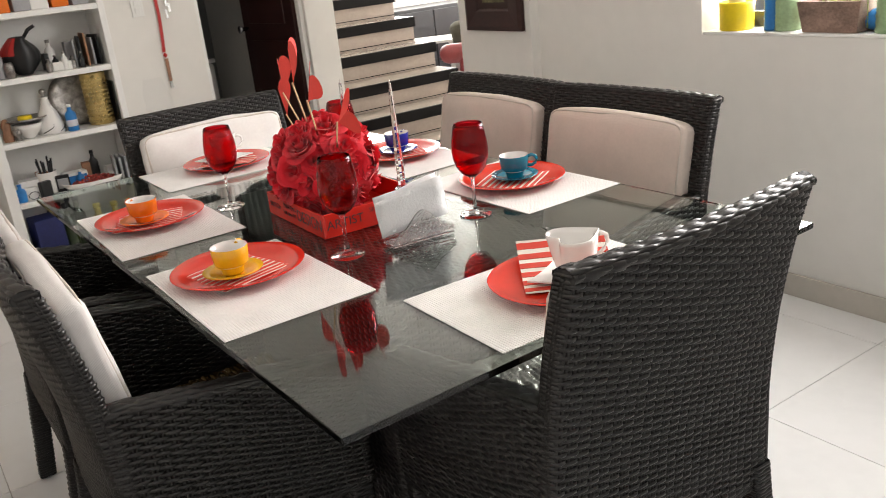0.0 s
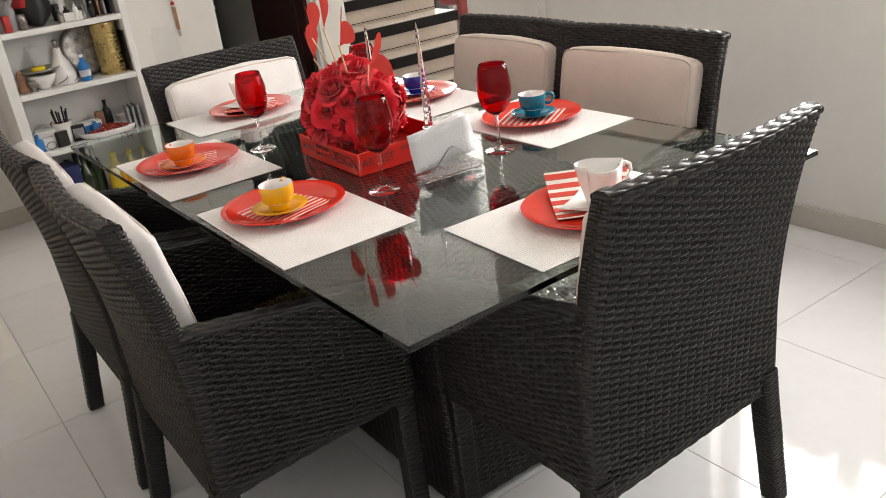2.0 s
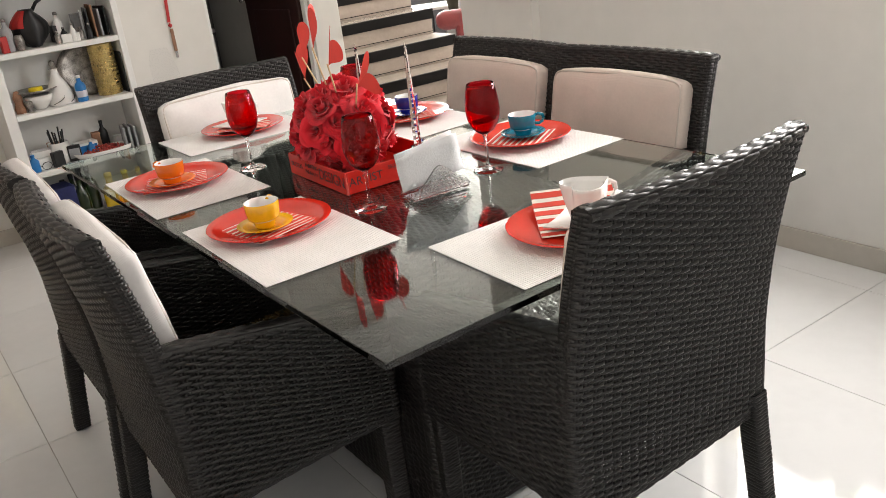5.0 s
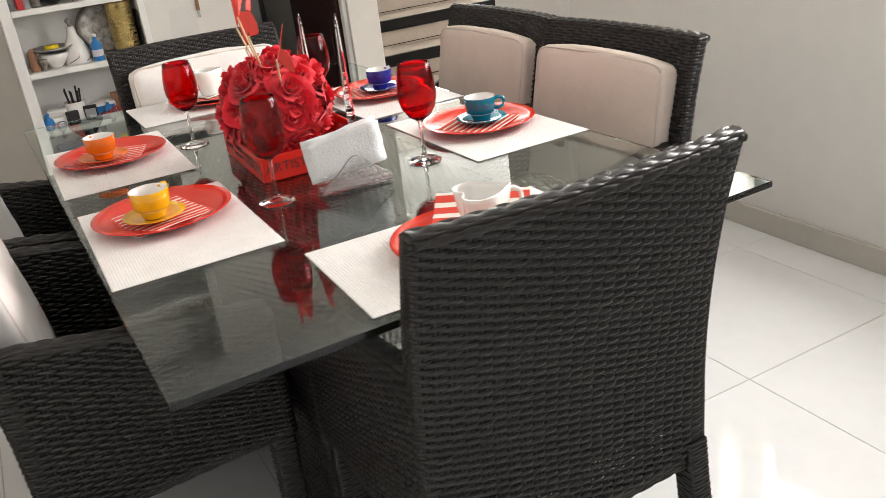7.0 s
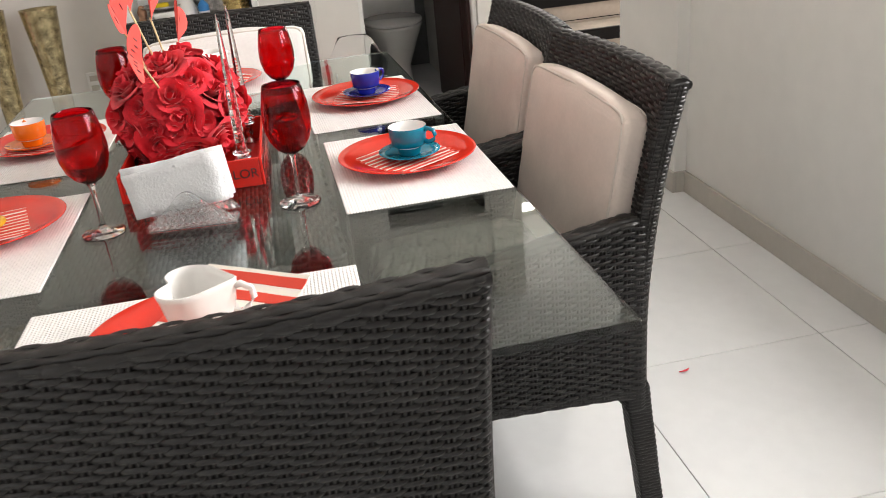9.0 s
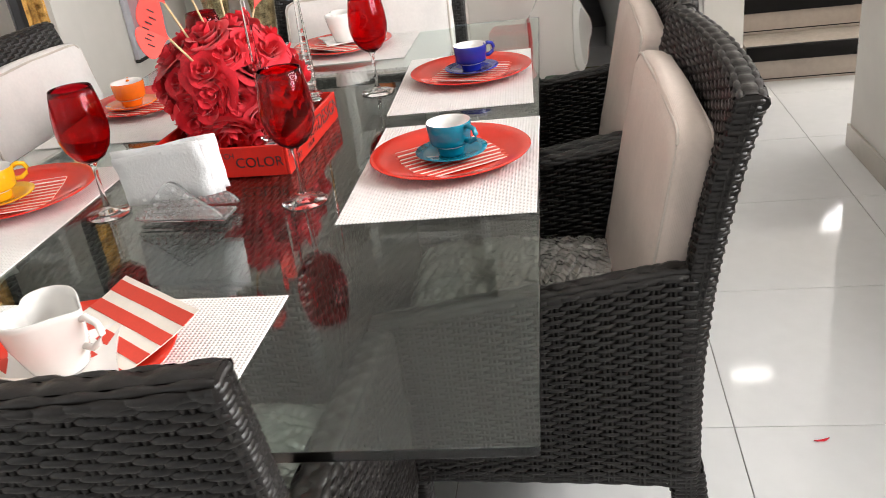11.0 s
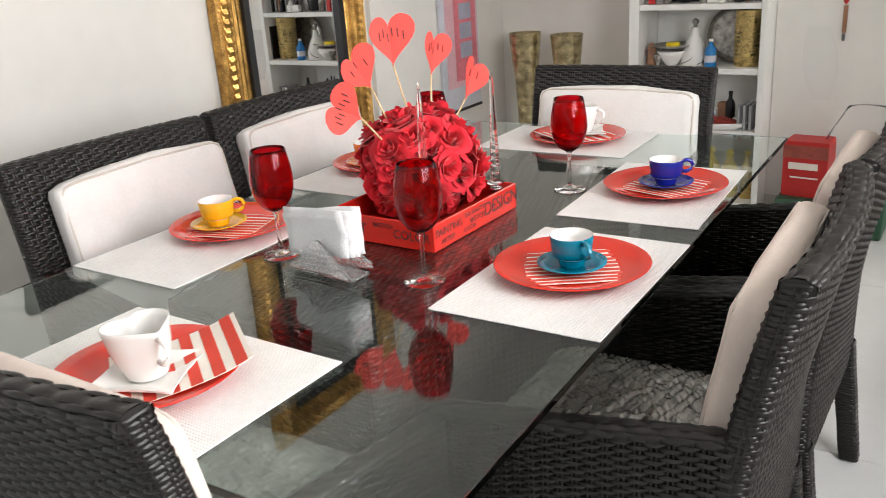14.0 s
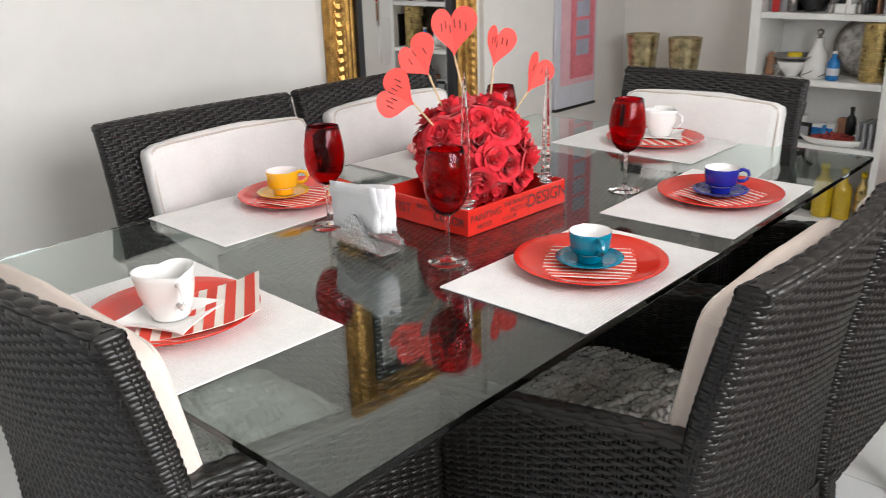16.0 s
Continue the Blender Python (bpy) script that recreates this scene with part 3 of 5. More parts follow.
def heart_cup(at, turn):
    """A white cup whose rim opens into a heart, on a square saucer with a notch."""
    s = thing("square_saucer", "white porcelain square saucer on a striped napkin", "saucer", at, "white saucers")
    rows = []
    for i in range(11):
        u = -1 + i * 0.2
        rows.append([(u * 0.066 * (1 - 0.10 * (1 - v * v)), v * 0.066 * (1 - 0.10 * (1 - u * u)), 0.003 + 0.010 * max(abs(u), abs(v)) ** 2.5)
                     for v in [-1 + j * 0.2 for j in range(11)]])
    g = Geo().grid(rows)
    g.grid([[(x, y, z - 0.003) for x, y, z in r] for r in rows])
    rim = [rows[0][j] for j in range(11)] + [rows[i][10] for i in range(1, 11)] + [rows[10][j] for j in range(9, -1, -1)] + [rows[i][0] for i in range(9, 0, -1)]
    g.grid([rim, [(x, y, z - 0.003) for x, y, z in rim]], True)
    part("dish", g.mesh("dish", M_CHINA), s)
    c = thing("heart_cup", "white porcelain cup with a heart-shaped rim and handle", "cup", at @ pose(0, 0, 0.0055, 0, 0, turn), "white heart-shaped cups")

    def ring(r, z, heart, n=64):
        out = []
        for k in range(n):
            t = 2 * math.pi * k / n
            hx = 16 * math.sin(t) ** 3 / 17
            hy = (13 * math.cos(t) - 5 * math.cos(2 * t) - 2 * math.cos(3 * t) - math.cos(4 * t)) / 15 + 0.10
            x, y = math.sin(t) * (1 - heart) + hx * heart, math.cos(t) * (1 - heart) + hy * heart
            out.append((-y * r, x * r, z))
        return out
    outer = [ring(0.001, 0, 0), ring(0.027, 0, 0), ring(0.031, 0.004, 0.05), ring(0.038, 0.022, 0.2), ring(0.0455, 0.045, 0.45), ring(0.0500, 0.070, 0.62), ring(0.0515, 0.078, 0.66)]
    inner = [ring(0.0490, 0.0785, 0.66), ring(0.0465, 0.068, 0.62), ring(0.0405, 0.040, 0.45), ring(0.028, 0.012, 0.15), ring(0.001, 0.008, 0)]
    part("body", Geo().grid(outer + inner, True).mesh("body", M_CHINA), c)
    path = [(0.043, 0, 0.066), (0.056, 0, 0.069), (0.068, 0, 0.062), (0.070, 0, 0.050), (0.062, 0, 0.037), (0.052, 0, 0.030), (0.040, 0, 0.033)]
    part("handle", Geo().tube(path, [0.005, 0.0045, 0.004, 0.004, 0.004, 0.004, 0.0045], 10).mesh("handle", M_CHINA), c)
    return c


def wine_glass(x, y):
    g = thing("wine_glass", "ruby red wine glass with a clear stem and foot", "glass", (x, y, ZT), "red wine glasses")
    bowl = [(0.004, 0.092), (0.012, 0.094), (0.024, 0.102), (0.035, 0.118), (0.0410, 0.138), (0.0425, 0.155), (0.0405, 0.180), (0.0360, 0.205), (0.0335, 0.2165)]
    inner = [(r - 0.0013, z + (0.002 if r < 0.03 and z < 0.15 else 0)) for r, z in bowl[::-1]]
    ob = part("bowl", Geo().lathe(bowl + [(0.0328, 0.2172)] + inner[:-1] + [(0, 0.0955)], 48).mesh("bowl", M_RUBY), g, "thin ruby red bowl")
    ob.visible_shadow = False
    foot = [(0, 0.0), (0.0365, 0.0), (0.0375, 0.0012), (0.036, 0.0024), (0.020, 0.0052), (0.008, 0.010), (0.0046, 0.018), (0.0038, 0.040), (0.0036, 0.065), (0.0045, 0.085), (0.0085, 0.0925), (0, 0.0925)]
    part("stem", Geo().lathe(foot, 32).mesh("stem", M_STEM), g, "clear glass stem and round foot").visible_shadow = False
    return g


# place mats: centre, width, depth, turn
for mx, my, w, d, turn in ((0.009, -0.779, 0.466, 0.298, -1.0), (-0.036, 0.762, 0.447, 0.306, 0.6), (-0.379, -0.312, 0.458, 0.304, 90.0),
                           (-0.388, 0.304, 0.474, 0.302, 89.6), (0.402, -0.197, 0.448, 0.302, 90.6), (0.376, 0.345, 0.463, 0.302, 92.4)):
    placemat(mx, my, w, d, turn)
ZM, ZP = ZT + 0.0027, ZT + 0.0027 + 0.0058
SETTINGS = [(0.403, -0.182, M_TEAL, "teal", -35, 0.407, -0.190, 32), (0.388, 0.363, M_BLUE, "dark blue", 30, 0.391, 0.359, -15),
            (-0.380, -0.238, M_YELLOW, "yellow", 45, -0.400, -0.262, 196), (-0.392, 0.334, M_ORANGE, "orange", 115, -0.415, 0.302, 160)]
for px, py, mt, colour, hturn, cx, cy, nturn in SETTINGS:
    dinner_plate(pose(px, py, ZM))
    striped_napkin(pose((px + cx) / 2, (py + cy) / 2, ZP + 0.0005, 0, 0, nturn))
    espresso_set(pose(cx, cy, ZP + 0.0042), mt, colour, hturn)
dinner_plate(pose(0.018, -0.797, ZM))
striped_napkin(pose(0.052, -0.768, ZP + 0.002, 0, 0, -35), 0.17, 0.19, 6, 0.030)
heart_cup(pose(0.036, -0.810, ZP + 0.0056, 0, 0, 25), -35)
dinner_plate(pose(-0.010, 0.772, ZM))
striped_napkin(pose(-0.010, 0.765, ZP + 0.002, 0, 0, 145), 0.17, 0.19, 6, 0.012)
heart_cup(pose(-0.008, 0.800, ZP + 0.0056, 0, 0, 205), 150)
for gx, gy in ((0.179, -0.319), (-0.166, -0.319), (0.180, 0.300), (-0.190, 0.290)):
    wine_glass(gx, gy)

# ---- centrepiece ----
TRAY = (-0.147, 0.124, -0.190, 0.134)
tray_red = thing("red_tray", "glossy red lacquered tray with black lettering round its sides", "tray", pose(0, 0, ZT + 0.0004, 0, 0, -1.5))
tx0, tx1, ty0, ty1 = TRAY
TH, TW = 0.056, 0.006
rbox("base", tx0 + TW, tx1 - TW, ty0 + TW, ty1 - TW, 0.0, 0.006, M_BOOK, tray_red, 0.0008)
rbox("side", tx0, tx0 + TW - 0.0002, ty0, ty1, 0.0, TH, M_BOOK, tray_red, 0.0016)
rbox("side", tx1 - TW + 0.0002, tx1, ty0, ty1, 0.0, TH, M_BOOK, tray_red, 0.0016)
rbox("side", tx0 + TW, tx1 - TW, ty0, ty0 + TW - 0.0002, 0.0, TH, M_BOOK, tray_red, 0.0016)
rbox("side", tx0 + TW, tx1 - TW, ty1 - TW + 0.0002, ty1, 0.0, TH, M_BOOK, tray_red, 0.0016)
for word, size, px, pz, face in (("DESIGN", 0.040, 0.068, 0.031, "e"), ("PAINTING", 0.021, -0.135, 0.034, "e"), ("ARTIST", 0.015, -0.140, 0.014, "e"), ("THE BEAUTY", 0.014, -0.040, 0.042, "e"),
                                 ("SKETCH", 0.016, -0.030, 0.026, "e"), ("COLOR", 0.013, -0.060, 0.012, "e"), ("DESIGN", 0.040, -0.115, 0.029, "w"), ("PAINTING", 0.016, -0.005, 0.040, "w"),
                                 ("THE BEAUTY", 0.013, 0.000, 0.022, "w"), ("SKETCH", 0.018, 0.085, 0.030, "w"), ("ARTIST", 0.030, -0.090, 0.028, "s"), ("COLOR", 0.026, 0.070, 0.026, "s"), ("SKETCH", 0.014, 0.000, 0.040, "s"),
                                 ("DESIGN", 0.040, 0.040, 0.031, "inner")):
    if face == "e":
        at = Matrix.Translation((tx1 + 0.0002, px, pz)) @ pose(0, 0, 0, 90, 0, 90)
    elif face == "w":
        at = Matrix.Translation((tx0 - 0.0002, px, pz)) @ pose(0, 0, 0, 90, 0, -90)
    elif face == "inner":
        at = Matrix.Translation((tx0 + TW + 0.0002, px, pz)) @ pose(0, 0, 0, 90, 0, -90)
    else:
        at = Matrix.Translation((px, ty0 - 0.0002, pz)) @ pose(0, 0, 0, 90, 0, 0)
    words("lettering", word, size, M_INK, tray_red, at)


def rose_mesh(name, seed):
    """An open cloth rose: a tight heart and outer petals that roll back."""
    rnd = random.Random(seed)
    g = Geo()
    for k in range(16):
        t = k / 15
        a0 = k * 2.399 + rnd.uniform(-0.25, 0.25)
        span = 2.7 - 0.9 * t + rnd.uniform(-0.1, 0.15)
        r0, high = 0.003 + 0.010 * t, 0.036 - 0.007 * t + rnd.uniform(-0.002, 0.002)
        open_ = 0.04 + 0.98 * t ** 1.1 + rnd.uniform(-0.08, 0.08)
        rows = []
        for i in range(7):
            v0 = i / 6
            row = []
            for j in range(9):
                u = j / 4 - 1
                v = v0 * (1 - 0.24 * u * u * v0)
                width = 0.62 + 0.42 * math.sin(math.pi * min(0.62, 0.62 * v0))
                ang = a0 + u * span / 2 * width
                lean = open_ * (0.45 + 0.80 * v)
                roll = max(0.0, v - 0.72) / 0.28
                out = r0 + 0.74 * high * v * math.sin(min(1.8, lean)) + 0.0045 * t * roll
                up = high * v * math.cos(min(1.7, lean * 0.9)) - 0.0055 * t * roll * roll
                wob = 0.0034 * v * v * noise.noise(Vector((u * 1.6 + k * 3.1, v * 1.5, seed)))
                row.append(((out + wob) * math.cos(ang), (out + wob) * math.sin(ang), up + 0.8 * wob))
            rows.append(row)
        g.grid(rows)
    return g.mesh(name, M_ROSE)


bouquet = thing("rose_bouquet", "dense ball of red cloth roses standing in the red tray", "flowers", (-0.035, 0.0, ZT + 0.0075))
ROSES = [rose_mesh("rose", s) for s in (3, 8, 14, 21, 33)]
BC, BR = Vector((0, 0, 0.112)), 0.084
part("foam_ball", Geo().lathe([(max(0.0005, 0.082 * math.sin(math.pi * k / 12)), 0.100 - 0.100 * math.cos(math.pi * k / 12)) for k in range(13)], 24).mesh("foam_ball", M_ROSE), bouquet)
for k in range(58):
    zz = 1 - 1.90 * (k + 0.5) / 58
    ph = k * 2.39996 + random.uniform(-0.15, 0.15)
    d = Vector((math.sqrt(max(0, 1 - zz * zz)) * math.cos(ph), math.sqrt(max(0, 1 - zz * zz)) * math.sin(ph), zz))
    spot = BC + Vector((d.x * 1.13, d.y * 1.13, d.z * 1.02)) * (BR + random.uniform(-0.008, 0.006))
    if spot.z < 0.026:
        spot.z = 0.026
    m = Matrix.Translation(spot) @ d.to_track_quat("Z", "Y").to_matrix().to_4x4() @ pose(0, 0, 0, random.uniform(-22, 22), random.uniform(-22, 22), random.uniform(0, 360))
    part("rose", ROSES[k % 5], bouquet, "", m @ Matrix.Scale(random.uniform(1.12, 1.55), 4))

AX, FACE = Vector((0.77, 0.64, 0)), Vector((0.64, -0.77, 0))


def heart_pick(tip, tilt, size, root, yaw, bars):
    """A folded paper heart on a stick; tip is the heart's point, tilt leans it in its own plane."""
    t = thing("heart_pick", "red paper heart with scribbled pencil writing on a bamboo stick", "decoration", (0, 0, 0), "paper hearts in the bouquet")
    m = Matrix.Translation(tip) @ pose(0, 0, 0, 0, 0, 39.7 + yaw) @ pose(0, 0, 0, 0, tilt, 0)
    out = []
    for k in range(40):
        a = 2 * math.pi * k / 40
        x = 16 * math.sin(a) ** 3 / 32 * size
        z = ((13 * math.cos(a) - 5 * math.cos(2 * a) - 2 * math.cos(3 * a) - math.cos(4 * a)) + 17) / 30 * size
        out.append((x, -0.34 * abs(x), z * 1.02))
    n = len(out)
    g = Geo()
    for dy in (-0.0004, 0.0004):
        g.add([(0, dy, 0.55 * size), *[(x, y + dy, z) for x, y, z in out]], [(0, 1 + i, 1 + (i + 1) % n) for i in range(n)])
    part("heart", g.mesh("heart", M_HEART, False), t, "red folded paper heart", m)
    for k in range(bars):
        x = (k - (bars - 1) / 2) * size * 0.62 / bars
        z = size * 0.62 + 0.06 * size * math.sin(k * 2.3)
        gb = Geo().box(x - 0.0011, x + 0.0011, -0.34 * abs(x) - 0.0016, -0.34 * abs(x) - 0.0009, z - size * 0.085, z + size * 0.085)
        part("scribble", gb.mesh("scribble", M_INK, False), t, "", m)
    d = (Vector(tip) - Vector(root)).normalized()
    part("stick", Geo().tube([root, Vector(tip) + d * 0.006 - FACE * 0.002], 0.0021, 7).mesh("stick", M_STICK), t, "thin bamboo stick")
    return t


for mid, tilt, size, root, yaw, bars in (((-0.067, -0.200, 1.022), -62, 0.104, (-0.040, -0.085, 0.915), 42, 7), ((-0.095, -0.106, 1.085), -36, 0.098, (-0.057, -0.045, 0.93), 38, 3),
                                         ((-0.085, -0.004, 1.134), -4, 0.108, (-0.050, 0.010, 0.94), 24, 6), ((-0.061, 0.118, 1.091), 12, 0.094, (-0.040, 0.062, 0.94), 44, 5),
                                         ((-0.026, 0.215, 1.019), 30, 0.096, (-0.030, 0.120, 0.92), 46, 2)):
    lean, az = radians(tilt), radians(39.7 + yaw)
    heart_pick(tuple(Vector(mid) - 0.52 * size * Vector((math.cos(az) * math.sin(lean), math.sin(az) * math.sin(lean), math.cos(lean)))), tilt, size, root, yaw, bars)


def crystal_spire(x, y, z, h):
    t = thing("crystal_spire", "tall faceted clear crystal spire in a small silver holder", "ornament", (x, y, z), "crystal spires in the tray")
    part("holder", Geo().lathe([(0, 0), (0.017, 0), (0.018, 0.003), (0.008, 0.007), (0.006, 0.016), (0.010, 0.021), (0.007, 0.026), (0.009, 0.036), (0.016, 0.040), (0.0165, 0.043), (0.010, 0.046), (0, 0.046)], 20).mesh("holder", M_STEEL), t, "small silver candle holder")
    prof = [(0.0005, 0.0462), (0.011, 0.0464), (0.019, 0.053), (0.0195, 0.056), (0.0100, 0.060)]
    zz = 0.060
    while zz < h - 0.022:
        f = 1 - 0.72 * max(0.0, (zz / h - 0.35) / 0.65) ** 1.2
        prof += [(0.0102 * f, zz + 0.003), (0.0095 * f, zz + 0.0135)]
        zz += 0.0165
    prof += [(0.0028, h - 0.014), (0.0005, h)]
    part("spire", Geo().lathe(prof, 8).mesh("spire", M_CLEAR, False), t, "faceted clear crystal")
    return t


crystal_spire(0.084, -0.158, ZT + 0.0070, 0.318)
crystal_spire(0.092, 0.104, ZT + 0.0070, 0.300)

# napkin holder
nh = thing("napkin_holder", "cut crystal napkin holder with hobnail sides", "napkin holder", pose(-0.006, -0.356, ZT + 0.0004, 0, 0, -5))
part("base", rbox_mesh("base", -0.076, 0.076, -0.024, 0.024, 0.002, 0.008, M_CRYSTAL, 0.002), nh)
for sy in (-1, 1):
    out = []
    for k in range(25):
        u = -1 + k / 12
        out.append((0.076 * u, sy * (0.027 + 0.004 * abs(u)), 0.012 + 0.016 * (1 - u ** 8) + 0.044 * math.exp(-(u / 0.50) ** 2)))
    g = Geo()
    g.grid([[(x, y - 0.003, 0.010) for x, y, z in out], [(x, y - 0.003, z) for x, y, z in out], [(x, y + 0.003, z) for x, y, z in out], [(x, y + 0.003, 0.010) for x, y, z in out]])
    part("side", g.mesh("side", M_CRYSTAL, False), nh)
    hob = Geo().lathe([(0.0070, -0.001), (0.0066, 0.0015), (0.0034, 0.0062), (0.0004, 0.0066)], 4).mesh("hobnail", M_CRYSTAL, False)
    for ix in range(12):
        for iz in range(5):
            x, z = -0.066 + ix * 0.012 + (iz % 2) * 0.006, 0.018 + iz * 0.0105
            if abs(x) < 0.072 and z < 0.004 + 0.016 + 0.044 * math.exp(-(x / 0.076 / 0.50) ** 2):
                part("hobnail", hob, nh, "", pose(x, sy * (0.0302 + 0.004 * abs(x / 0.076)), z, 90 if sy < 0 else -90, 0, 0))
tissues = thing("paper_napkins", "stack of white paper napkins standing in the holder", "napkin", pose(-0.013, -0.366, ZT + 0.0370, -7, -6, 0))
for k in range(5):
    rows = []
    for i in range(9):
        x = -0.081 + 0.162 * i / 8
        rows.append([(x + 0.004 * math.sin(k * 2.1), -0.004 + k * 0.0036 + 0.007 * noise.noise(Vector((x * 22, j * 0.8, k))) - 0.010 * (j / 6) ** 2 * (1 - k / 4), 0.084 * j / 6 + (0.004 * math.sin(k * 1.7 + x * 20)) * (j == 6)) for j in range(7)])
    g = Geo().grid([[*r, *[(x, y + 0.0016, z) for x, y, z in r[::-1]]] for r in rows], True, True)
    part("napkin", g.mesh("napkin", M_TISSUE), tissues, "", pose(0.002 * (k - 3), 0, 0.002 * (k % 3), 0, 1.5 * (k % 2), -6 + 2.5 * k))

# ---- things along the walls ----
M_GOLD = material("gilt_frame", (0.62, 0.36, 0.10), 0.32, 0.85, vary=0.35, scale=18, second=(0.22, 0.11, 0.03), bump=0.3, bump_scale=90)
M_MIRROR = material("mirror", (0.86, 0.87, 0.87), 0.01, 1.0, vary=0, rough_vary=0)
M_DARKWOOD = material("dark_wood", (0.035, 0.012, 0.010), 0.35, vary=0.35, scale=5, bump=0.1)
M_BLACK = material("black_plastic", (0.015, 0.015, 0.016), 0.4, vary=0.2, scale=20)
M_MERCURY = material("mercury_glass", (0.52, 0.44, 0.26), 0.25, 0.8, vary=0.6, scale=28, second=(0.16, 0.12, 0.06), bump=0.6, bump_scale=70)
M_BRASS = material("pierced_brass", (0.62, 0.47, 0.20), 0.28, 0.9, vary=0.35, scale=30, bump=0.3, bump_scale=120)
M_GREY = material("grey_plastic", (0.35, 0.35, 0.36), 0.4, vary=0.1, scale=12)
M_SILVER = material("tarnished_silver", (0.33, 0.31, 0.29), 0.38, 0.8, vary=0.7, scale=30)
M_BROWN = material("brown_clay", (0.33, 0.17, 0.10), 0.7, vary=0.3, scale=20)
M_BLUEP = material("blue_plastic", (0.02, 0.19, 0.50), 0.35, vary=0.12, scale=12)
M_NAVY = material("navy_bag", (0.012, 0.018, 0.10), 0.5, vary=0.3, scale=10, bump=0.4)
M_OIL = material("yellow_oil_bottle", (0.62, 0.43, 0.02), 0.12, vary=0.15, scale=10, coat=0.5)
M_GREENB = material("dark_green_bottle", (0.02, 0.035, 0.012), 0.08, vary=0.2, scale=8, coat=0.4)
M_RED = material("red_carton", (0.48, 0.022, 0.02), 0.45, vary=0.1, scale=10)
M_YELLOWP = material("yellow_pot", (0.83, 0.62, 0.015), 0.45, vary=0.06, scale=8)
M_GREENCAN = material("green_can", (0.30, 0.42, 0.24), 0.45, vary=0.2, scale=10)
M_WICKERPOT = material("weathered_bark", (0.27, 0.18, 0.14), 0.85, vary=0.4, scale=14, bump=0.6, bump_scale=60)
M_LEAF = material("pale_leaf", (0.30, 0.36, 0.09), 0.5, vary=0.3, scale=20)
M_LEATHER = material("burgundy_leather", (0.20, 0.035, 0.035), 0.35, vary=0.25, scale=10, bump=0.2, bump_scale=80)
M_TREAD = material("dark_nosing", (0.006, 0.005, 0.005), 0.6, vary=0.25, scale=6)
M_TREAD.node_tree.nodes["Principled BSDF"].inputs["Specular IOR Level"].default_value = 0.18
M_TREADTOP = material("polished_tread", (0.40, 0.345, 0.295), 0.14, vary=0.12, scale=5)
M_OLIVE = material("olive_cloth", (0.09, 0.085, 0.06), 0.8, vary=0.2, scale=20)
M_RISER = material("beige_riser", (0.41, 0.345, 0.295), 0.45, vary=0.10, scale=4)
M_FRAMEWIN = material("grey_window_frame", (0.06, 0.062, 0.065), 0.45, vary=0.1, scale=10)
M_FILMBAG = glass("clear_bag", (0.96, 0.96, 0.96), 0.10, 1.06)
M_PALEBLUE = material("poster_paper", (0.62, 0.62, 0.68), 0.5, vary=0.08, scale=3)
M_POSTRED = material("poster_red", (0.72, 0.20, 0.24), 0.5, vary=0.2, scale=6)
M_POSTPINK = material("poster_pink", (0.76, 0.45, 0.50), 0.5, vary=0.12, scale=6)
M_POSTGLASS = material("poster_panes", (0.40, 0.40, 0.50), 0.5, vary=0.15, scale=9)

# gilt mirror on the west wall
mirror = thing("wall_mirror", "tall gilt-framed mirror with ribbed moulding against the wall", "mirror", (X0 + 0.002, 0, 0))
MY0, MY1, MZ0, MZ1, MW = 0.702, 1.548, 0.10, 2.16, 0.135
rbox("backing", 0.001, 0.02, MY0 + 0.02, MY1 - 0.02, MZ0 + 0.02, MZ1 - 0.02, M_BLACK, mirror, 0.001)
rbox("mirror_plate", 0.021, 0.026, MY0 + MW - 0.02, MY1 - MW + 0.02, MZ0 + MW - 0.02, MZ1 - MW + 0.02, M_MIRROR, mirror, 0, "silvered mirror glass")
prof = [(0, 0.004), (0.0, 0.045), (0.012, 0.055), (0.022, 0.050), (0.028, 0.056), (0.040, 0.062), (0.052, 0.058), (0.058, 0.048), (0.070, 0.050), (0.080, 0.044), (0.086, 0.036), (0.100, 0.040), (0.112, 0.034), (0.118, 0.028), (0.135, 0.029), (0.135, 0.027)]


def moulding(name, rect, prof, mat, parent, sub=24, ripple=0.0):
    """A mitred frame run round a rectangle (y0, y1, z0, z1), profile (inwards, proud)."""
    y0, y1, z0, z1 = rect
    for side in range(4):
        g = Geo()
        rows = []
        for k in range(sub + 1):
            t = k / sub
            row = []
            for i, (d, h) in enumerate(prof):
                a, b = [((y0 + d, z0 + d), (y1 - d, z0 + d)), ((y1 - d, z0 + d), (y1 - d, z1 - d)), ((y1 - d, z1 - d), (y0 + d, z1 - d)), ((y0 + d, z1 - d), (y0 + d, z0 + d))][side]
                row.append((h + ripple * math.cos(math.pi * k) * (3 < i < 8), a[0] + (b[0] - a[0]) * t, a[1] + (b[1] - a[1]) * t))
            rows.append(row)
        g.grid(rows)
        part(name, g.mesh(name, mat, False), parent)


# black rails stand for the frame's dark inner side reflected in the glass
moulding("inner_liner", (MY0 + 0.136, MY1 - 0.136, MZ0 + 0.136, MZ1 - 0.136), [(0, 0.0265), (0, 0.046), (0.030, 0.046), (0.046, 0.0268)], M_BLACK, mirror, 2)
moulding("frame_rail", (MY0, MY1, MZ0, MZ1), prof, M_GOLD, mirror, 120, 0.0022)

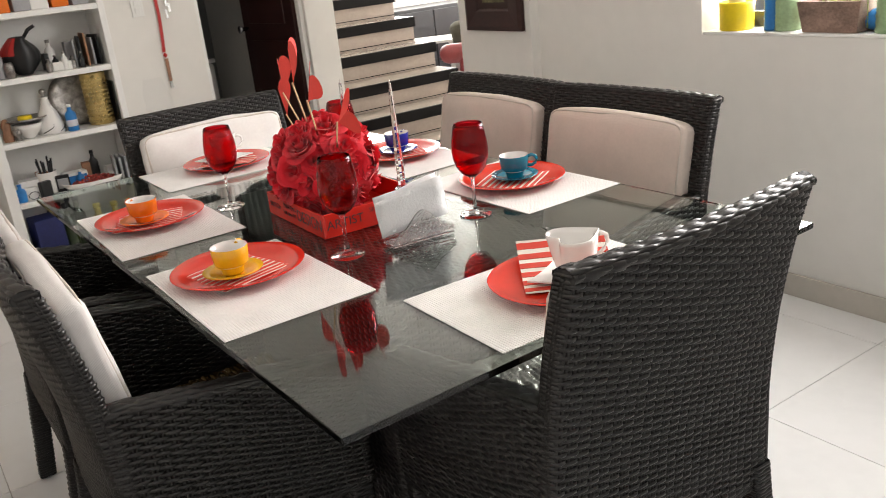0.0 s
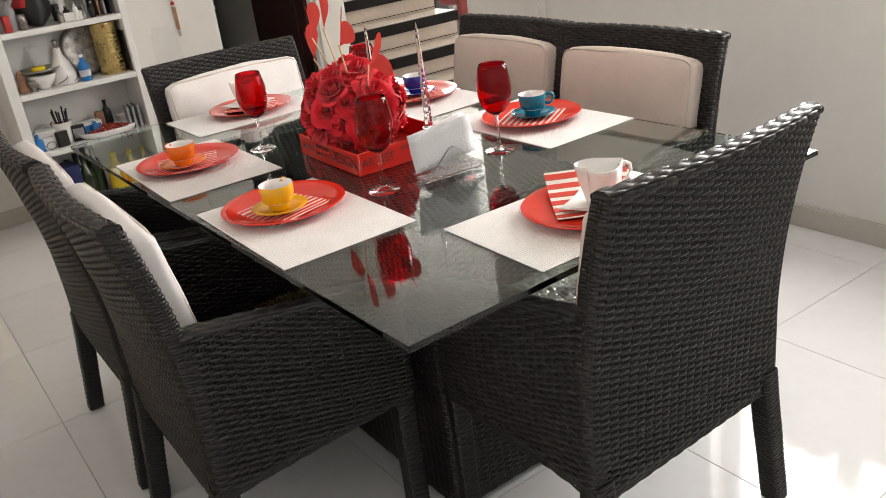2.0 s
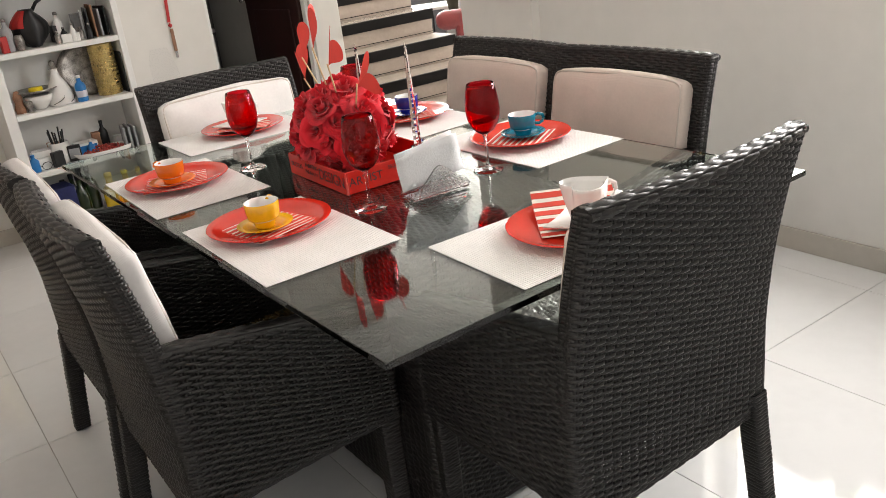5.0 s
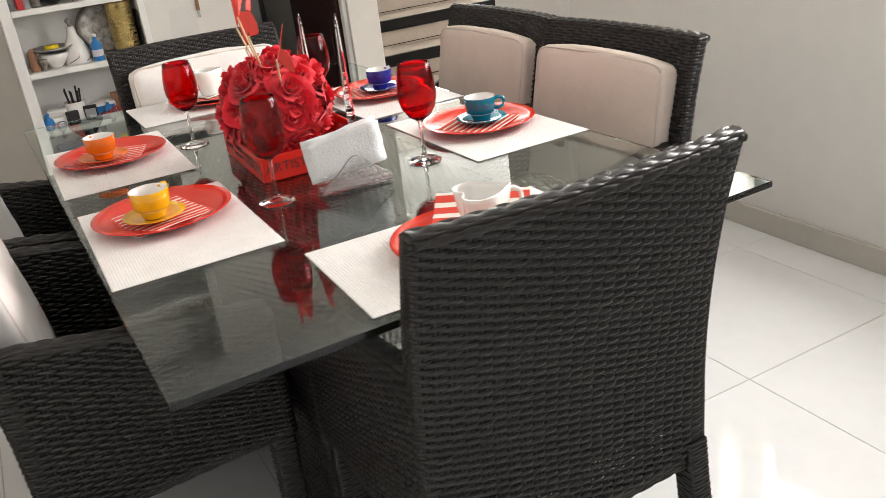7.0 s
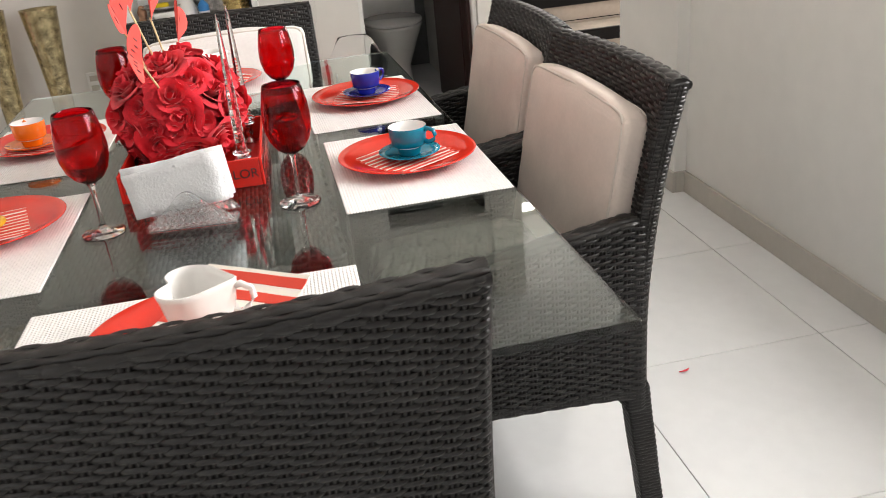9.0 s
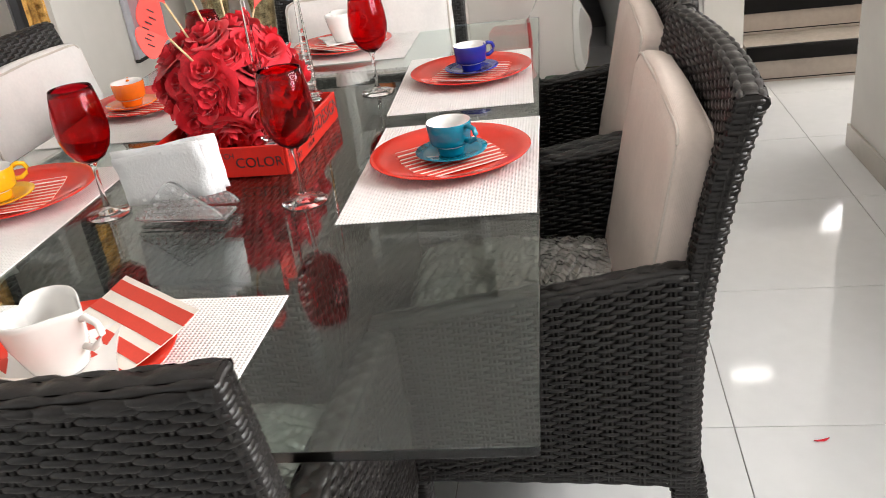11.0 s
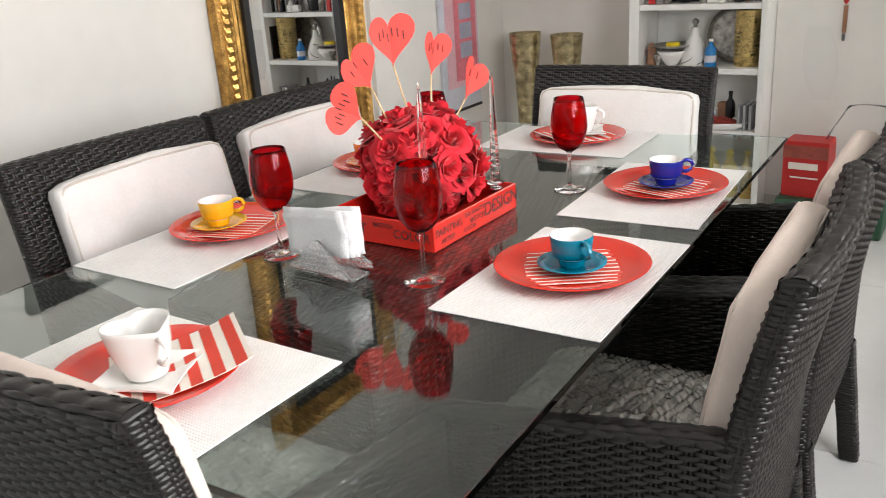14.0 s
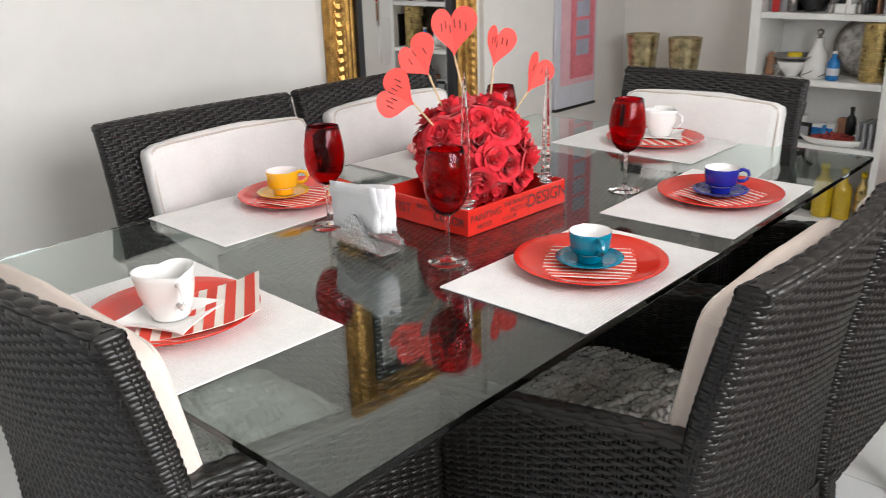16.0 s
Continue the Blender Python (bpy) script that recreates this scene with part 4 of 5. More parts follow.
# canvas print of a red phone booth on the west wall
poster = thing("canvas_print", "tall pale canvas print showing a red telephone booth", "poster", (X0 + 0.002, 0, 0))
rbox("canvas", 0.001, 0.022, 2.190, 2.552, 0.485, 1.75, M_PALEBLUE, poster, 0.003)
rbox("bottom_bar", 0.001, 0.026, 2.186, 2.556, 0.470, 0.4845, M_BLACK, poster, 0.003, "black bottom batten")
rbox("booth_side", 0.0222, 0.0232, 2.225, 2.540, 0.60, 1.72, M_POSTPINK, poster, 0)
rbox("booth_front", 0.0234, 0.0240, 2.310, 2.525, 0.63, 1.72, M_POSTRED, poster, 0)
for iz in range(9):
    z = 0.745 + iz * 0.098
    rbox("booth_pane", 0.0242, 0.0246, 2.360, 2.478, z, z + 0.080, M_POSTGLASS, poster, 0)


def floor_vase(x, y, h, turn):
    v = new("floor_vase", Geo().lathe([(0.0005, 0.0), (0.052, 0.0), (0.056, 0.01), (0.050, 0.10), (0.046, 0.28), (0.050, 0.45), (0.062, 0.62), (0.074, 0.73), (0.084, h - 0.004), (0.086, h),
                                             (0.082, h), (0.070, 0.72), (0.056, 0.60), (0.044, 0.45), (0.0005, 0.30)], 40).mesh("floor_vase", M_MERCURY))
    v.matrix_world = pose(x, y, 0.001, 0, 0, turn)
    return tagged(v, "tall flared mottled gold glass floor vase", "vase", "floor vases by the wall")


floor_vase(-1.105, 2.570, 0.850, 0)
floor_vase(-0.875, 2.585, 0.840, 70)
outlet = thing("wall_outlet", "small white double socket plate on the wall", "outlet", (0, 0, 0))
rbox("plate", -0.80, -0.73, YF - 0.008, YF - 0.001, 0.36, 0.47, M_WHITE, outlet, 0.002)
for z in (0.39, 0.44):
    rbox("socket", -0.785, -0.745, YF - 0.0105, YF - 0.0083, z - 0.014, z + 0.014, M_SKIRT, outlet, 0.001)

# ---- built-in shelves ----
SX0, SX1, SY0, SY1 = -0.497, 0.133, 2.462, YF - 0.003
shelf = thing("bookcase", "white painted built-in shelf unit crowded with small things", "shelf", (0, 0, 0))
BOARDS = [0.075, 0.415, 0.700, 0.985, 1.270, 1.560, 1.85, 2.14]
rbox("side_panel", SX0, SX0 + 0.048, SY0, SY1, 0, 2.30, M_WHITE, shelf, 0.002)
rbox("side_panel", SX1 - 0.030, SX1 - 0.001, SY0, SY1, 0, 2.30, M_WHITE, shelf, 0.002)
rbox("back_panel", SX0 + 0.05, SX1 - 0.032, 2.728, 2.739, 0, 2.30, M_WHITE, shelf, 0)
for z in BOARDS:
    rbox("board", SX0 + 0.049, SX1 - 0.031, SY0 + 0.002, 2.727, z - 0.026, z, M_WHITE, shelf, 0.002)
rbox("plinth", SX0 + 0.049, SX1 - 0.031, SY0 + 0.02, SY0 + 0.034, 0, 0.048, M_WHITE, shelf, 0.001)


def turned(name, profile, mat, at, label, category, n=24, extra=()):
    """A small turned thing; extra lists (part, profile, material)."""
    if not extra:
        ob = new(name, Geo().lathe([(0.0004, profile[0][1]), *profile, (0.0004, profile[-1][1])], n).mesh(name, mat))
        ob.matrix_world = Matrix.Translation(at)
        return tagged(ob, label, category)
    t = thing(name, label, category, at)
    part("body", Geo().lathe([(0.0004, profile[0][1]), *profile, (0.0004, profile[-1][1])], n).mesh("body", mat), t)
    for nm, pr, mt in extra:
        part(nm, Geo().lathe([(0.0004, pr[0][1]), *pr, (0.0004, pr[-1][1])], n).mesh(nm, mt), t)
    return t


def carton(name, x, y, z, w, d, h, mat, label, category, turn=0, lid=None):
    t = thing(name, label, category, pose(x, y, z + 0.0006, 0, 0, turn))
    rbox("box", -w / 2, w / 2, -d / 2, d / 2, 0, h, mat, t, 0.003)
    if lid is not None:
        rbox("panel", -w / 2 + 0.006, w / 2 - 0.006, -d / 2 - 0.0012, -d / 2 + 0.001, h * 0.2, h * 0.8, lid, t, 0)
    return t


def bottle(x, y, z, r, h, mat, cap, label, category="bottle"):
    return turned("bottle", [(r * 0.95, 0.0), (r, 0.004), (r, h * 0.58), (r * 0.85, h * 0.68), (r * 0.38, h * 0.78), (r * 0.36, h * 0.90)], mat, (x, y, z + 0.0006), label, category, 24,
                  (("cap", [(r * 0.42, h * 0.902), (r * 0.42, h), (r * 0.3, h + 0.001)], cap),))


Y = 2.715
B = BOARDS
first_shelf_thing = len(scene.collection.objects)
# board at 0.70
turned("figurine", [(0.022, 0), (0.026, 0.02), (0.018, 0.05), (0.022, 0.075), (0.012, 0.10), (0.006, 0.105)], M_BROWN, (-0.405, Y - 0.03, B[2] + 0.0006), "small brown clay figurine on a shelf", "figurine")
turned("egg_cup", [(0.018, 0), (0.008, 0.012), (0.020, 0.030), (0.022, 0.052), (0.018, 0.052)], M_SILVER, (-0.362, Y - 0.05, B[2] + 0.0006), "small tarnished silver cup", "cup")
turned("bowl", [(0.025, 0), (0.030, 0.006), (0.058, 0.040), (0.068, 0.068), (0.065, 0.068), (0.05, 0.04)], M_CHINA, (-0.300, Y - 0.02, B[2] + 0.0006), "white china bowl under a stack of dishes", "bowl")
turned("dish", [(0.03, 0), (0.06, 0.006), (0.102, 0.022), (0.100, 0.026), (0.05, 0.012)], M_SILVER, (-0.300, Y, B[2] + 0.0700), "pewter dish lying on a bowl", "dish")
turned("sponge", [(0.030, 0), (0.034, 0.008), (0.030, 0.020)], M_YELLOWP, (-0.300, Y, B[2] + 0.0835), "yellow sponge in a pewter dish", "sponge")


dec = thing("decanter", "white ceramic decanter with dark painted outlines and a silver stopper", "decanter", (-0.185, Y, B[2] + 0.0006))
part("body", Geo().lathe([(0.0005, 0), (0.060, 0), (0.064, 0.006), (0.060, 0.05), (0.042, 0.10), (0.022, 0.135), (0.017, 0.165), (0.021, 0.172), (0.0005, 0.172)], 28).mesh("body", M_CHINA), dec)
part("stopper", Geo().lathe([(0.0005, 0.1725), (0.010, 0.173), (0.008, 0.182), (0.016, 0.194), (0.014, 0.206), (0.0005, 0.214)], 16).mesh("stopper", M_SILVER), dec, "tarnished silver stopper")
for turn in (0.0, 1.3, 2.6, 3.9, 5.2):
    curl = [((0.0655 - 0.042 * (k / 14) ** 1.5) * math.cos(turn + 0.9 * math.sin(k * 0.42)), (0.0655 - 0.042 * (k / 14) ** 1.5) * math.sin(turn + 0.9 * math.sin(k * 0.42)), 0.010 + 0.0085 * k) for k in range(14)]
    part("painted_line", Geo().tube(curl, 0.0018, 5).mesh("painted_line", M_BLACK), dec)
blue_bottle = bottle(-0.085, Y - 0.05, B[2], 0.026, 0.125, M_BLUEP, M_WHITE, "small blue plastic bottle with white cap")
part("paper_label", Geo().lathe([(0.0264, 0.022), (0.0266, 0.023), (0.0266, 0.052), (0.0264, 0.053)], 24).mesh("paper_label", M_PALEBLUE), blue_bottle, "pale paper label")
plate = turned("ornate_plate", [(0.10, 0.0), (0.128, 0.006), (0.130, 0.010), (0.10, 0.006), (0.05, 0.004)], M_SILVER, (0, 0, 0), "dark engraved metal plate leaning on the shelf back", "plate", 40)
plate.matrix_world = pose(-0.005, Y + 0.102, B[2] + 0.131, 80, 0, 0)
brass = thing("brass_lantern", "tall pierced brass cylinder lantern on the shelf", "lantern", (0.085, Y + 0.01, B[2] + 0.0006))
part("cylinder", Geo().lathe([(0.056, 0), (0.060, 0.004), (0.060, 0.240), (0.063, 0.250), (0.059, 0.250), (0.056, 0.240), (0.056, 0.01), (0.0005, 0.008)], 40).mesh("cylinder", M_BRASS), brass)
stud = Geo().lathe([(0.0052, 0), (0.0040, 0.0022), (0.0004, 0.0030)], 6).mesh("stud", M_BRASS, False)
for k in range(15):
    for row in range(11):
        a = math.pi + (k + 0.5 * (row % 2)) * math.pi / 14
        part("stud", stud, brass, "", pose(0.0598 * math.cos(a), 0.0598 * math.sin(a), 0.022 + row * 0.020, 90, 0, math.degrees(a) + 90))
carton("dark_book", 0.168, Y + 0.01, B[2], 0.018, 0.15, 0.20, M_BLACK, "dark upright book beside the lantern", "book")
# board at 0.415
bottle(-0.425, Y - 0.06, B[1], 0.024, 0.085, M_BLUEP, M_BLUEP, "short blue plastic tub", "tub")
carton("white_box", -0.375, Y, B[1], 0.10, 0.10, 0.055, M_WHITE, "white cardboard box on the shelf", "box", 8)
carton("white_box", -0.365, Y + 0.01, B[1] + 0.0556, 0.09, 0.07, 0.030, M_CHINA, "small white box on a white box", "box", -6)
mug = turned("pencil_pot", [(0.040, 0), (0.044, 0.004), (0.048, 0.105), (0.045, 0.105), (0.040, 0.02)], M_CHINA, (-0.265, Y + 0.02, B[1] + 0.0006), "white mug used as a pencil pot", "mug")
for k in range(7):
    a = k * 0.9
    pn = new("pen", Geo().tube([(0.018 * math.cos(a), 0.018 * math.sin(a), 0.024), (0.036 * math.cos(a), 0.030 * math.sin(a), 0.165 + 0.012 * math.sin(k * 2.0))], 0.0042, 7).mesh("pen", M_BLACK))
    pn.matrix_world = Matrix.Translation((-0.265, Y + 0.02, B[1]))
    tagged(pn, "black pen standing in a white mug", "pen", "pens in the pot")
carton("black_gadget", -0.300, Y - 0.055, B[1], 0.055, 0.03, 0.075, M_BLACK, "small black plastic gadget", "gadget", 20)
carton("photo_stand", -0.200, Y - 0.02, B[1], 0.062, 0.02, 0.080, M_BLACK, "small dark picture frame", "frame", -12, M_GREY)
carton("white_box", -0.125, Y + 0.03, B[1], 0.11, 0.07, 0.075, M_WHITE, "white medicine carton with blue band", "box", 5, M_BLUEP)
bottle(-0.105, Y - 0.015, B[1], 0.020, 0.085, M_BLUEP, M_WHITE, "little blue bottle with white cap")
tray = turned("tray", [(0.075, 0), (0.085, 0.006), (0.098, 0.034), (0.094, 0.034), (0.08, 0.010)], M_CHINA, (-0.045, Y - 0.03, B[1] + 0.0006), "oval white china tray", "tray", 32)
beads = Geo()
for k in range(150):
    a, r = k * 2.39996, 0.074 * math.sqrt((k + 0.5) / 150)
    cz = 0.018 + 0.024 * (1 - (r / 0.08) ** 2) * ((k * 7) % 10) / 10
    beads.lathe([(0.0004, cz - 0.0055), (0.0055, cz), (0.0004, cz + 0.0055)], 6, (r * math.cos(a), r * math.sin(a), 0))
bo = new("bead_strings", beads.mesh("bead_strings", material("bead_mix", (0.45, 0.05, 0.03), 0.3, vary=0.8, scale=60, second=(0.02, 0.015, 0.02))))
bo.matrix_world = Matrix.Translation((-0.045, Y - 0.03, B[1] + 0.0006)) @ Matrix.Diagonal((1.35, 0.85, 1.25, 1))
tray.scale = (1.55, 0.90, 1.0)
tagged(bo, "heap of red and black beads in a white tray", "beads", "", "stuff")
bottle(-0.005, Y + 0.06, B[1], 0.023, 0.155, M_BLACK, M_BLACK, "slim black bottle behind the beads")
for k in range(3):
    carton("clear_case", 0.085 + k * 0.026, Y - 0.01, B[1], 0.012, 0.13, 0.115, M_GREY, "grey translucent plastic case standing upright", "case", -8 + 3 * k)
# base board
carton("blue_bag", -0.34, Y, B[0], 0.13, 0.14, 0.235, M_NAVY, "dark blue shopping bag with yellow mark", "bag", 6, None)
carton("white_tub", -0.405, Y - 0.055, B[0], 0.06, 0.06, 0.10, M_WHITE, "small white plastic tub", "tub", 0)
for x, y, r, h, mt, lb in ((-0.225, Y - 0.02, 0.036, 0.27, M_GREENB, "dark green glass wine bottle"), (-0.155, Y + 0.04, 0.036, 0.29, M_GREENB, "dark green glass wine bottle"),
                           (-0.065, Y - 0.03, 0.044, 0.235, M_OIL, "yellow plastic cooking oil bottle"), (0.030, Y - 0.02, 0.040, 0.225, M_OIL, "yellow plastic cooking oil bottle"), (0.115, Y, 0.030, 0.22, M_BRASS, "slim amber glass bottle")):
    bottle(x, y, B[0], r, h, mt, M_BLACK if mt is M_GREENB else M_YELLOWP, lb)
# board at 0.985
bottle(-0.425, Y - 0.02, B[3], 0.024, 0.14, M_GREY, M_GREY, "small grey metal flask")
bottle(-0.365, Y - 0.03, B[3], 0.026, 0.15, M_GREY, M_SILVER, "small grey metal flask")
carton("red_tin", -0.395, Y - 0.06, B[3], 0.03, 0.03, 0.075, M_RED, "small square red tin", "tin", 10)
turned("spray_can", [(0.02, 0), (0.022, 0.05), (0.016, 0.07)], M_SILVER, (-0.318, Y - 0.05, B[3] + 0.0006), "short round silver tin", "tin")
um = thing("folded_umbrella", "folded red and black umbrella lying bundled on the shelf", "umbrella", (-0.235, Y, B[3] + 0.0006))
rows = []
for k in range(12):
    t = k / 11
    rows.append([((0.030 + 0.045 * math.sin(math.pi * min(1, t * 1.1))) * math.cos(a) * (1 + 0.2 * math.sin(5 * a)), 0.055 * math.sin(a) * (1 + 0.2 * math.sin(4 * a + 1)), 0.005 + t * 0.17) for a in [2 * math.pi * i / 22 for i in range(22)]])
part("canopy", Geo().grid(rows, True, True).mesh("canopy", M_BLACK), um)
part("red_panel", Geo().grid([[(x * 1.04 - 0.002, y * 1.04, z + 0.012) for x, y, z in r[9:16]] for r in rows[5:11]]).mesh("red_panel", M_RED), um, "red cloth panel")
part("handle", Geo().tube([(0.02, 0, 0.16), (0.05, -0.01, 0.20), (0.08, -0.01, 0.215)], 0.008, 8).mesh("handle", M_BLACK), um)
carton("white_box", -0.062, Y - 0.03, B[3], 0.085, 0.06, 0.040, M_WHITE, "small white box on the shelf", "box", -4)
bottle(-0.085, Y + 0.07, B[3], 0.024, 0.14, M_CHINA, M_SILVER, "white plastic spray bottle")
for k in range(5):
    carton("booklet", 0.03 + 0.026 * k, Y + 0.02, B[3], 0.010, 0.12, 0.13 + 0.012 * (k % 3), (M_GREY, M_BLACK, M_BROWN)[k % 3], "thin worn booklet standing on the shelf", "book", -12 + 5 * k)
# board at 1.27
for k in range(6):
    carton("paper_box", -0.38 + 0.095 * k, Y, B[4], 0.075, 0.12, 0.05 + 0.03 * (k % 3), (M_WHITE, M_ORANGE, M_GREY)[k % 3], "small carton on the upper shelf", "box", 5 * (k % 3) - 5)

for k in range(9):
    carton("small_box", -0.40 + 0.06 * k, Y + 0.075, B[1 + 2 * (k % 2)], 0.05, 0.05, 0.06 + 0.02 * (k % 4), (M_WHITE, M_BLACK, M_BROWN, M_GREY)[k % 4], "small worn packet at the shelf back", "box", 7 * (k % 3) - 6)
for k in range(5):
    bottle(-0.13 + 0.042 * k, Y - 0.055 + 0.02 * (k % 2), B[3], 0.013 + 0.003 * (k % 2), 0.06 + 0.012 * (k % 3), (M_SILVER, M_BLACK, M_CHINA)[k % 3], M_SILVER, "tiny bottle among shelf clutter")
for k in range(3):
    bottle(-0.29 + 0.05 * k, Y + 0.085, B[0], 0.030, 0.24 + 0.02 * k, M_GREENB, M_BLACK, "dark green glass wine bottle")
gl = thing("reading_glasses", "black folded reading glasses on the shelf", "glasses", pose(-0.33, 2.655, B[1] + 0.001, 0, 0, 12))
for sx in (-1, 1):
    part("rim", Geo().tube([(sx * 0.032 + 0.024 * math.cos(a), 0, 0.020 + 0.018 * math.sin(a)) for a in [2 * math.pi * i / 20 for i in range(21)]], 0.0018, 6, False).mesh("rim", M_BLACK), gl)
    part("temple", Geo().tube([(sx * 0.056, 0, 0.024), (sx * 0.052, 0.05, 0.020), (sx * 0.045, 0.11, 0.003)], 0.0018, 6).mesh("temple", M_BLACK), gl)

# the unit is a little narrower and stands forward of the panel: draw its contents in with it
for ob in list(scene.collection.objects)[first_shelf_thing:]:
    if ob.parent is None:
        ob.location.x = -0.447 + (ob.location.x + 0.447) * 0.893
        ob.location.y -= 0.150

# ---- panel with switch and hanging straps ----
sw = thing("light_switch", "white double light switch plate on the wall", "switch", (0, 0, 0))
rbox("plate", 0.295, 0.355, 2.612, 2.619, 1.175, 1.275, M_WHITE, sw, 0.002)
for z in (1.205, 1.245):
    rbox("rocker", 0.312, 0.338, 2.608, 2.6118, z - 0.014, z + 0.014, M_WHITE, sw, 0.001)
lan = thing("red_lanyard", "red woven lanyard with metal clip hanging on the wall", "lanyard", (0.415, 2.612, 0))
part("strap", Geo().grid([[(0.008 * math.sin(k * 0.4) + sx * 0.008, -0.003 + dz, 1.33 - 0.038 * k) for sx, dz in ((-1, 0), (1, 0), (1, 0.003), (-1, 0.003))] for k in range(10)], True, True).mesh("strap", M_RED, False), lan, "red woven strap")
part("bead", Geo().lathe([(0.0004, 0.958), (0.012, 0.972), (0.0004, 0.986)], 12).mesh("bead", M_RED), lan)
part("lower_strap", rbox_mesh("lower_strap", -0.008, 0.010, -0.003, 0.001, 0.84, 0.955, M_BROWN, 0.001), lan)
part("clip", rbox_mesh("clip", -0.006, 0.008, -0.006, 0.001, 0.805, 0.839, M_STEEL, 0.002), lan, "steel clip")
keys = thing("key_bunch", "bunch of keys hanging on a wall hook", "keys", (0.47, 2.610, 0))
for k, (x, z) in enumerate(((0.0, 1.235), (0.012, 1.205), (-0.006, 1.175))):
    part("key", rbox_mesh("key", x - 0.006, x + 0.006, -0.003, 0.0, z - 0.025, z + 0.02, M_STEEL, 0.001), keys)
part("hook", Geo().tube([(0, 0.008, 1.28), (0, -0.006, 1.275), (0, -0.006, 1.25)], 0.003, 6).mesh("hook", M_STEEL), keys)

# ---- bathroom seen through the doorway ----
door = thing("bathroom_door", "dark brown wooden door standing open into the bathroom", "door", pose(1.215, 2.70, 0.008, 0, 0, 96))
rbox("leaf", 0.0, 0.60, -0.018, 0.018, 0, 2.04, M_DARKWOOD, door, 0.003)
for z0, z1 in ((0.12, 0.92), (1.02, 1.92)):
    rbox("panel", 0.09, 0.51, 0.0185, 0.025, z0, z1, M_DARKWOOD, door, 0.004)
part("knob", Geo().tube([(0.55, 0.018, 0.99), (0.55, 0.05, 0.99), (0.55, 0.075, 0.99)], [0.010, 0.012, 0.024], 14).mesh("knob", M_STEEL), door, "round steel knob")
for nm, *b in (("door_frame_west", 0.622, 0.645, 2.645, 2.86, 0, 2.078), ("door_frame_east", 1.215, 1.238, 2.645, 2.69, 0, 2.078), ("door_threshold", 0.646, 1.214, 2.76, 2.86, 0.0006, 0.012)):
    structure(nm, rbox_mesh(nm, *b, M_DARKWOOD if "thres" in nm else M_WHITE, 0.002), "door frame of the bathroom opening" if "thres" not in nm else "dark door threshold", "door frame")
mat_ob = new("bath_mat", rbox_mesh("bath_mat", 0.68, 1.12, 2.92, 3.16, 0.0006, 0.014, material("olive_mat", (0.12, 0.11, 0.03), 0.95, vary=0.3, scale=30, bump=0.8, bump_scale=200), 0.004))
tagged(mat_ob, "small olive green bath mat on the floor", "mat")
toilet = thing("toilet", "white ceramic toilet with cistern", "toilet", (0.93, 3.72, 0.001))


def oval(rx, ry, z, dy=0, n=28):
    return [(rx * math.cos(2 * math.pi * k / n), dy + ry * math.sin(2 * math.pi * k / n), z) for k in range(n)]


part("bowl", Geo().grid([oval(0.11, 0.16, 0, 0.02), oval(0.10, 0.15, 0.12, 0.02), oval(0.14, 0.20, 0.26, -0.03), oval(0.18, 0.245, 0.38, -0.06), oval(0.185, 0.25, 0.40, -0.06), oval(0.14, 0.20, 0.395, -0.06), oval(0.07, 0.1, 0.25, -0.04)], True, True).mesh("bowl", M_CHINA), toilet)
part("lid", Geo().grid([oval(0.185, 0.245, 0.402, -0.055), oval(0.190, 0.25, 0.412, -0.055), oval(0.185, 0.245, 0.425, -0.055)], True, True).mesh("lid", M_CHINA), toilet)
rbox("cistern", -0.20, 0.20, 0.20, 0.40, 0.38, 0.76, M_CHINA, toilet, 0.025)
rbox("cistern_lid", -0.208, 0.208, 0.19, 0.41, 0.7605, 0.79, M_CHINA, toilet, 0.01)

# carton and bag on the floor by the panel
rc = thing("red_carton", "red printed wine carton standing on a crate", "box", pose(0.345, 2.47, 0.1512, 0, 0, -6))
rbox("box", -0.095, 0.095, -0.07, 0.07, 0, 0.25, M_RED, rc, 0.003)
rbox("top_band", -0.0955, 0.0955, -0.0715, -0.069, 0.175, 0.232, material("brown_print", (0.30, 0.07, 0.05), 0.5, vary=0.3, scale=20), rc, 0)
rbox("mark_bar", -0.07, 0.055, -0.0714, -0.069, 0.125, 0.155, M_NAPKIN, rc, 0)
rbox("label_bar", -0.06, 0.06, -0.0712, -0.069, 0.085, 0.092, M_NAPKIN, rc, 0)
cr = thing("crate", "low dark green plastic crate on the floor", "crate", (0.42, 2.46, 0.001))
rbox("tub", -0.19, 0.25, -0.11, 0.13, 0, 0.15, material("green_plastic", (0.03, 0.09, 0.05), 0.5, vary=0.2, scale=8), cr, 0.01)
bag_rows = []
for k in range(13):
    t = k / 12
    r = 0.03 + 0.115 * math.sin(math.pi * (0.12 + 0.80 * t)) ** 0.7
    bag_rows.append([(r * 1.05 * math.cos(a) * (1 + 0.12 * noise.noise(Vector((math.cos(a) * 2, math.sin(a) * 2, t * 4)))), 0.75 * r * math.sin(a) * (1 + 0.15 * noise.noise(Vector((math.cos(a) * 3, 5, t * 5)))), 0.004 + 0.40 * t) for a in [2 * math.pi * i / 28 for i in range(28)]])
bag = new("plastic_bag", Geo().grid(bag_rows, True, True).mesh("plastic_bag", M_FILMBAG))
bag.matrix_world = pose(0.560, 2.45, 0.1515)
bag.visible_shadow = False
tagged(bag, "puffed clear plastic bag on the crate", "bag")

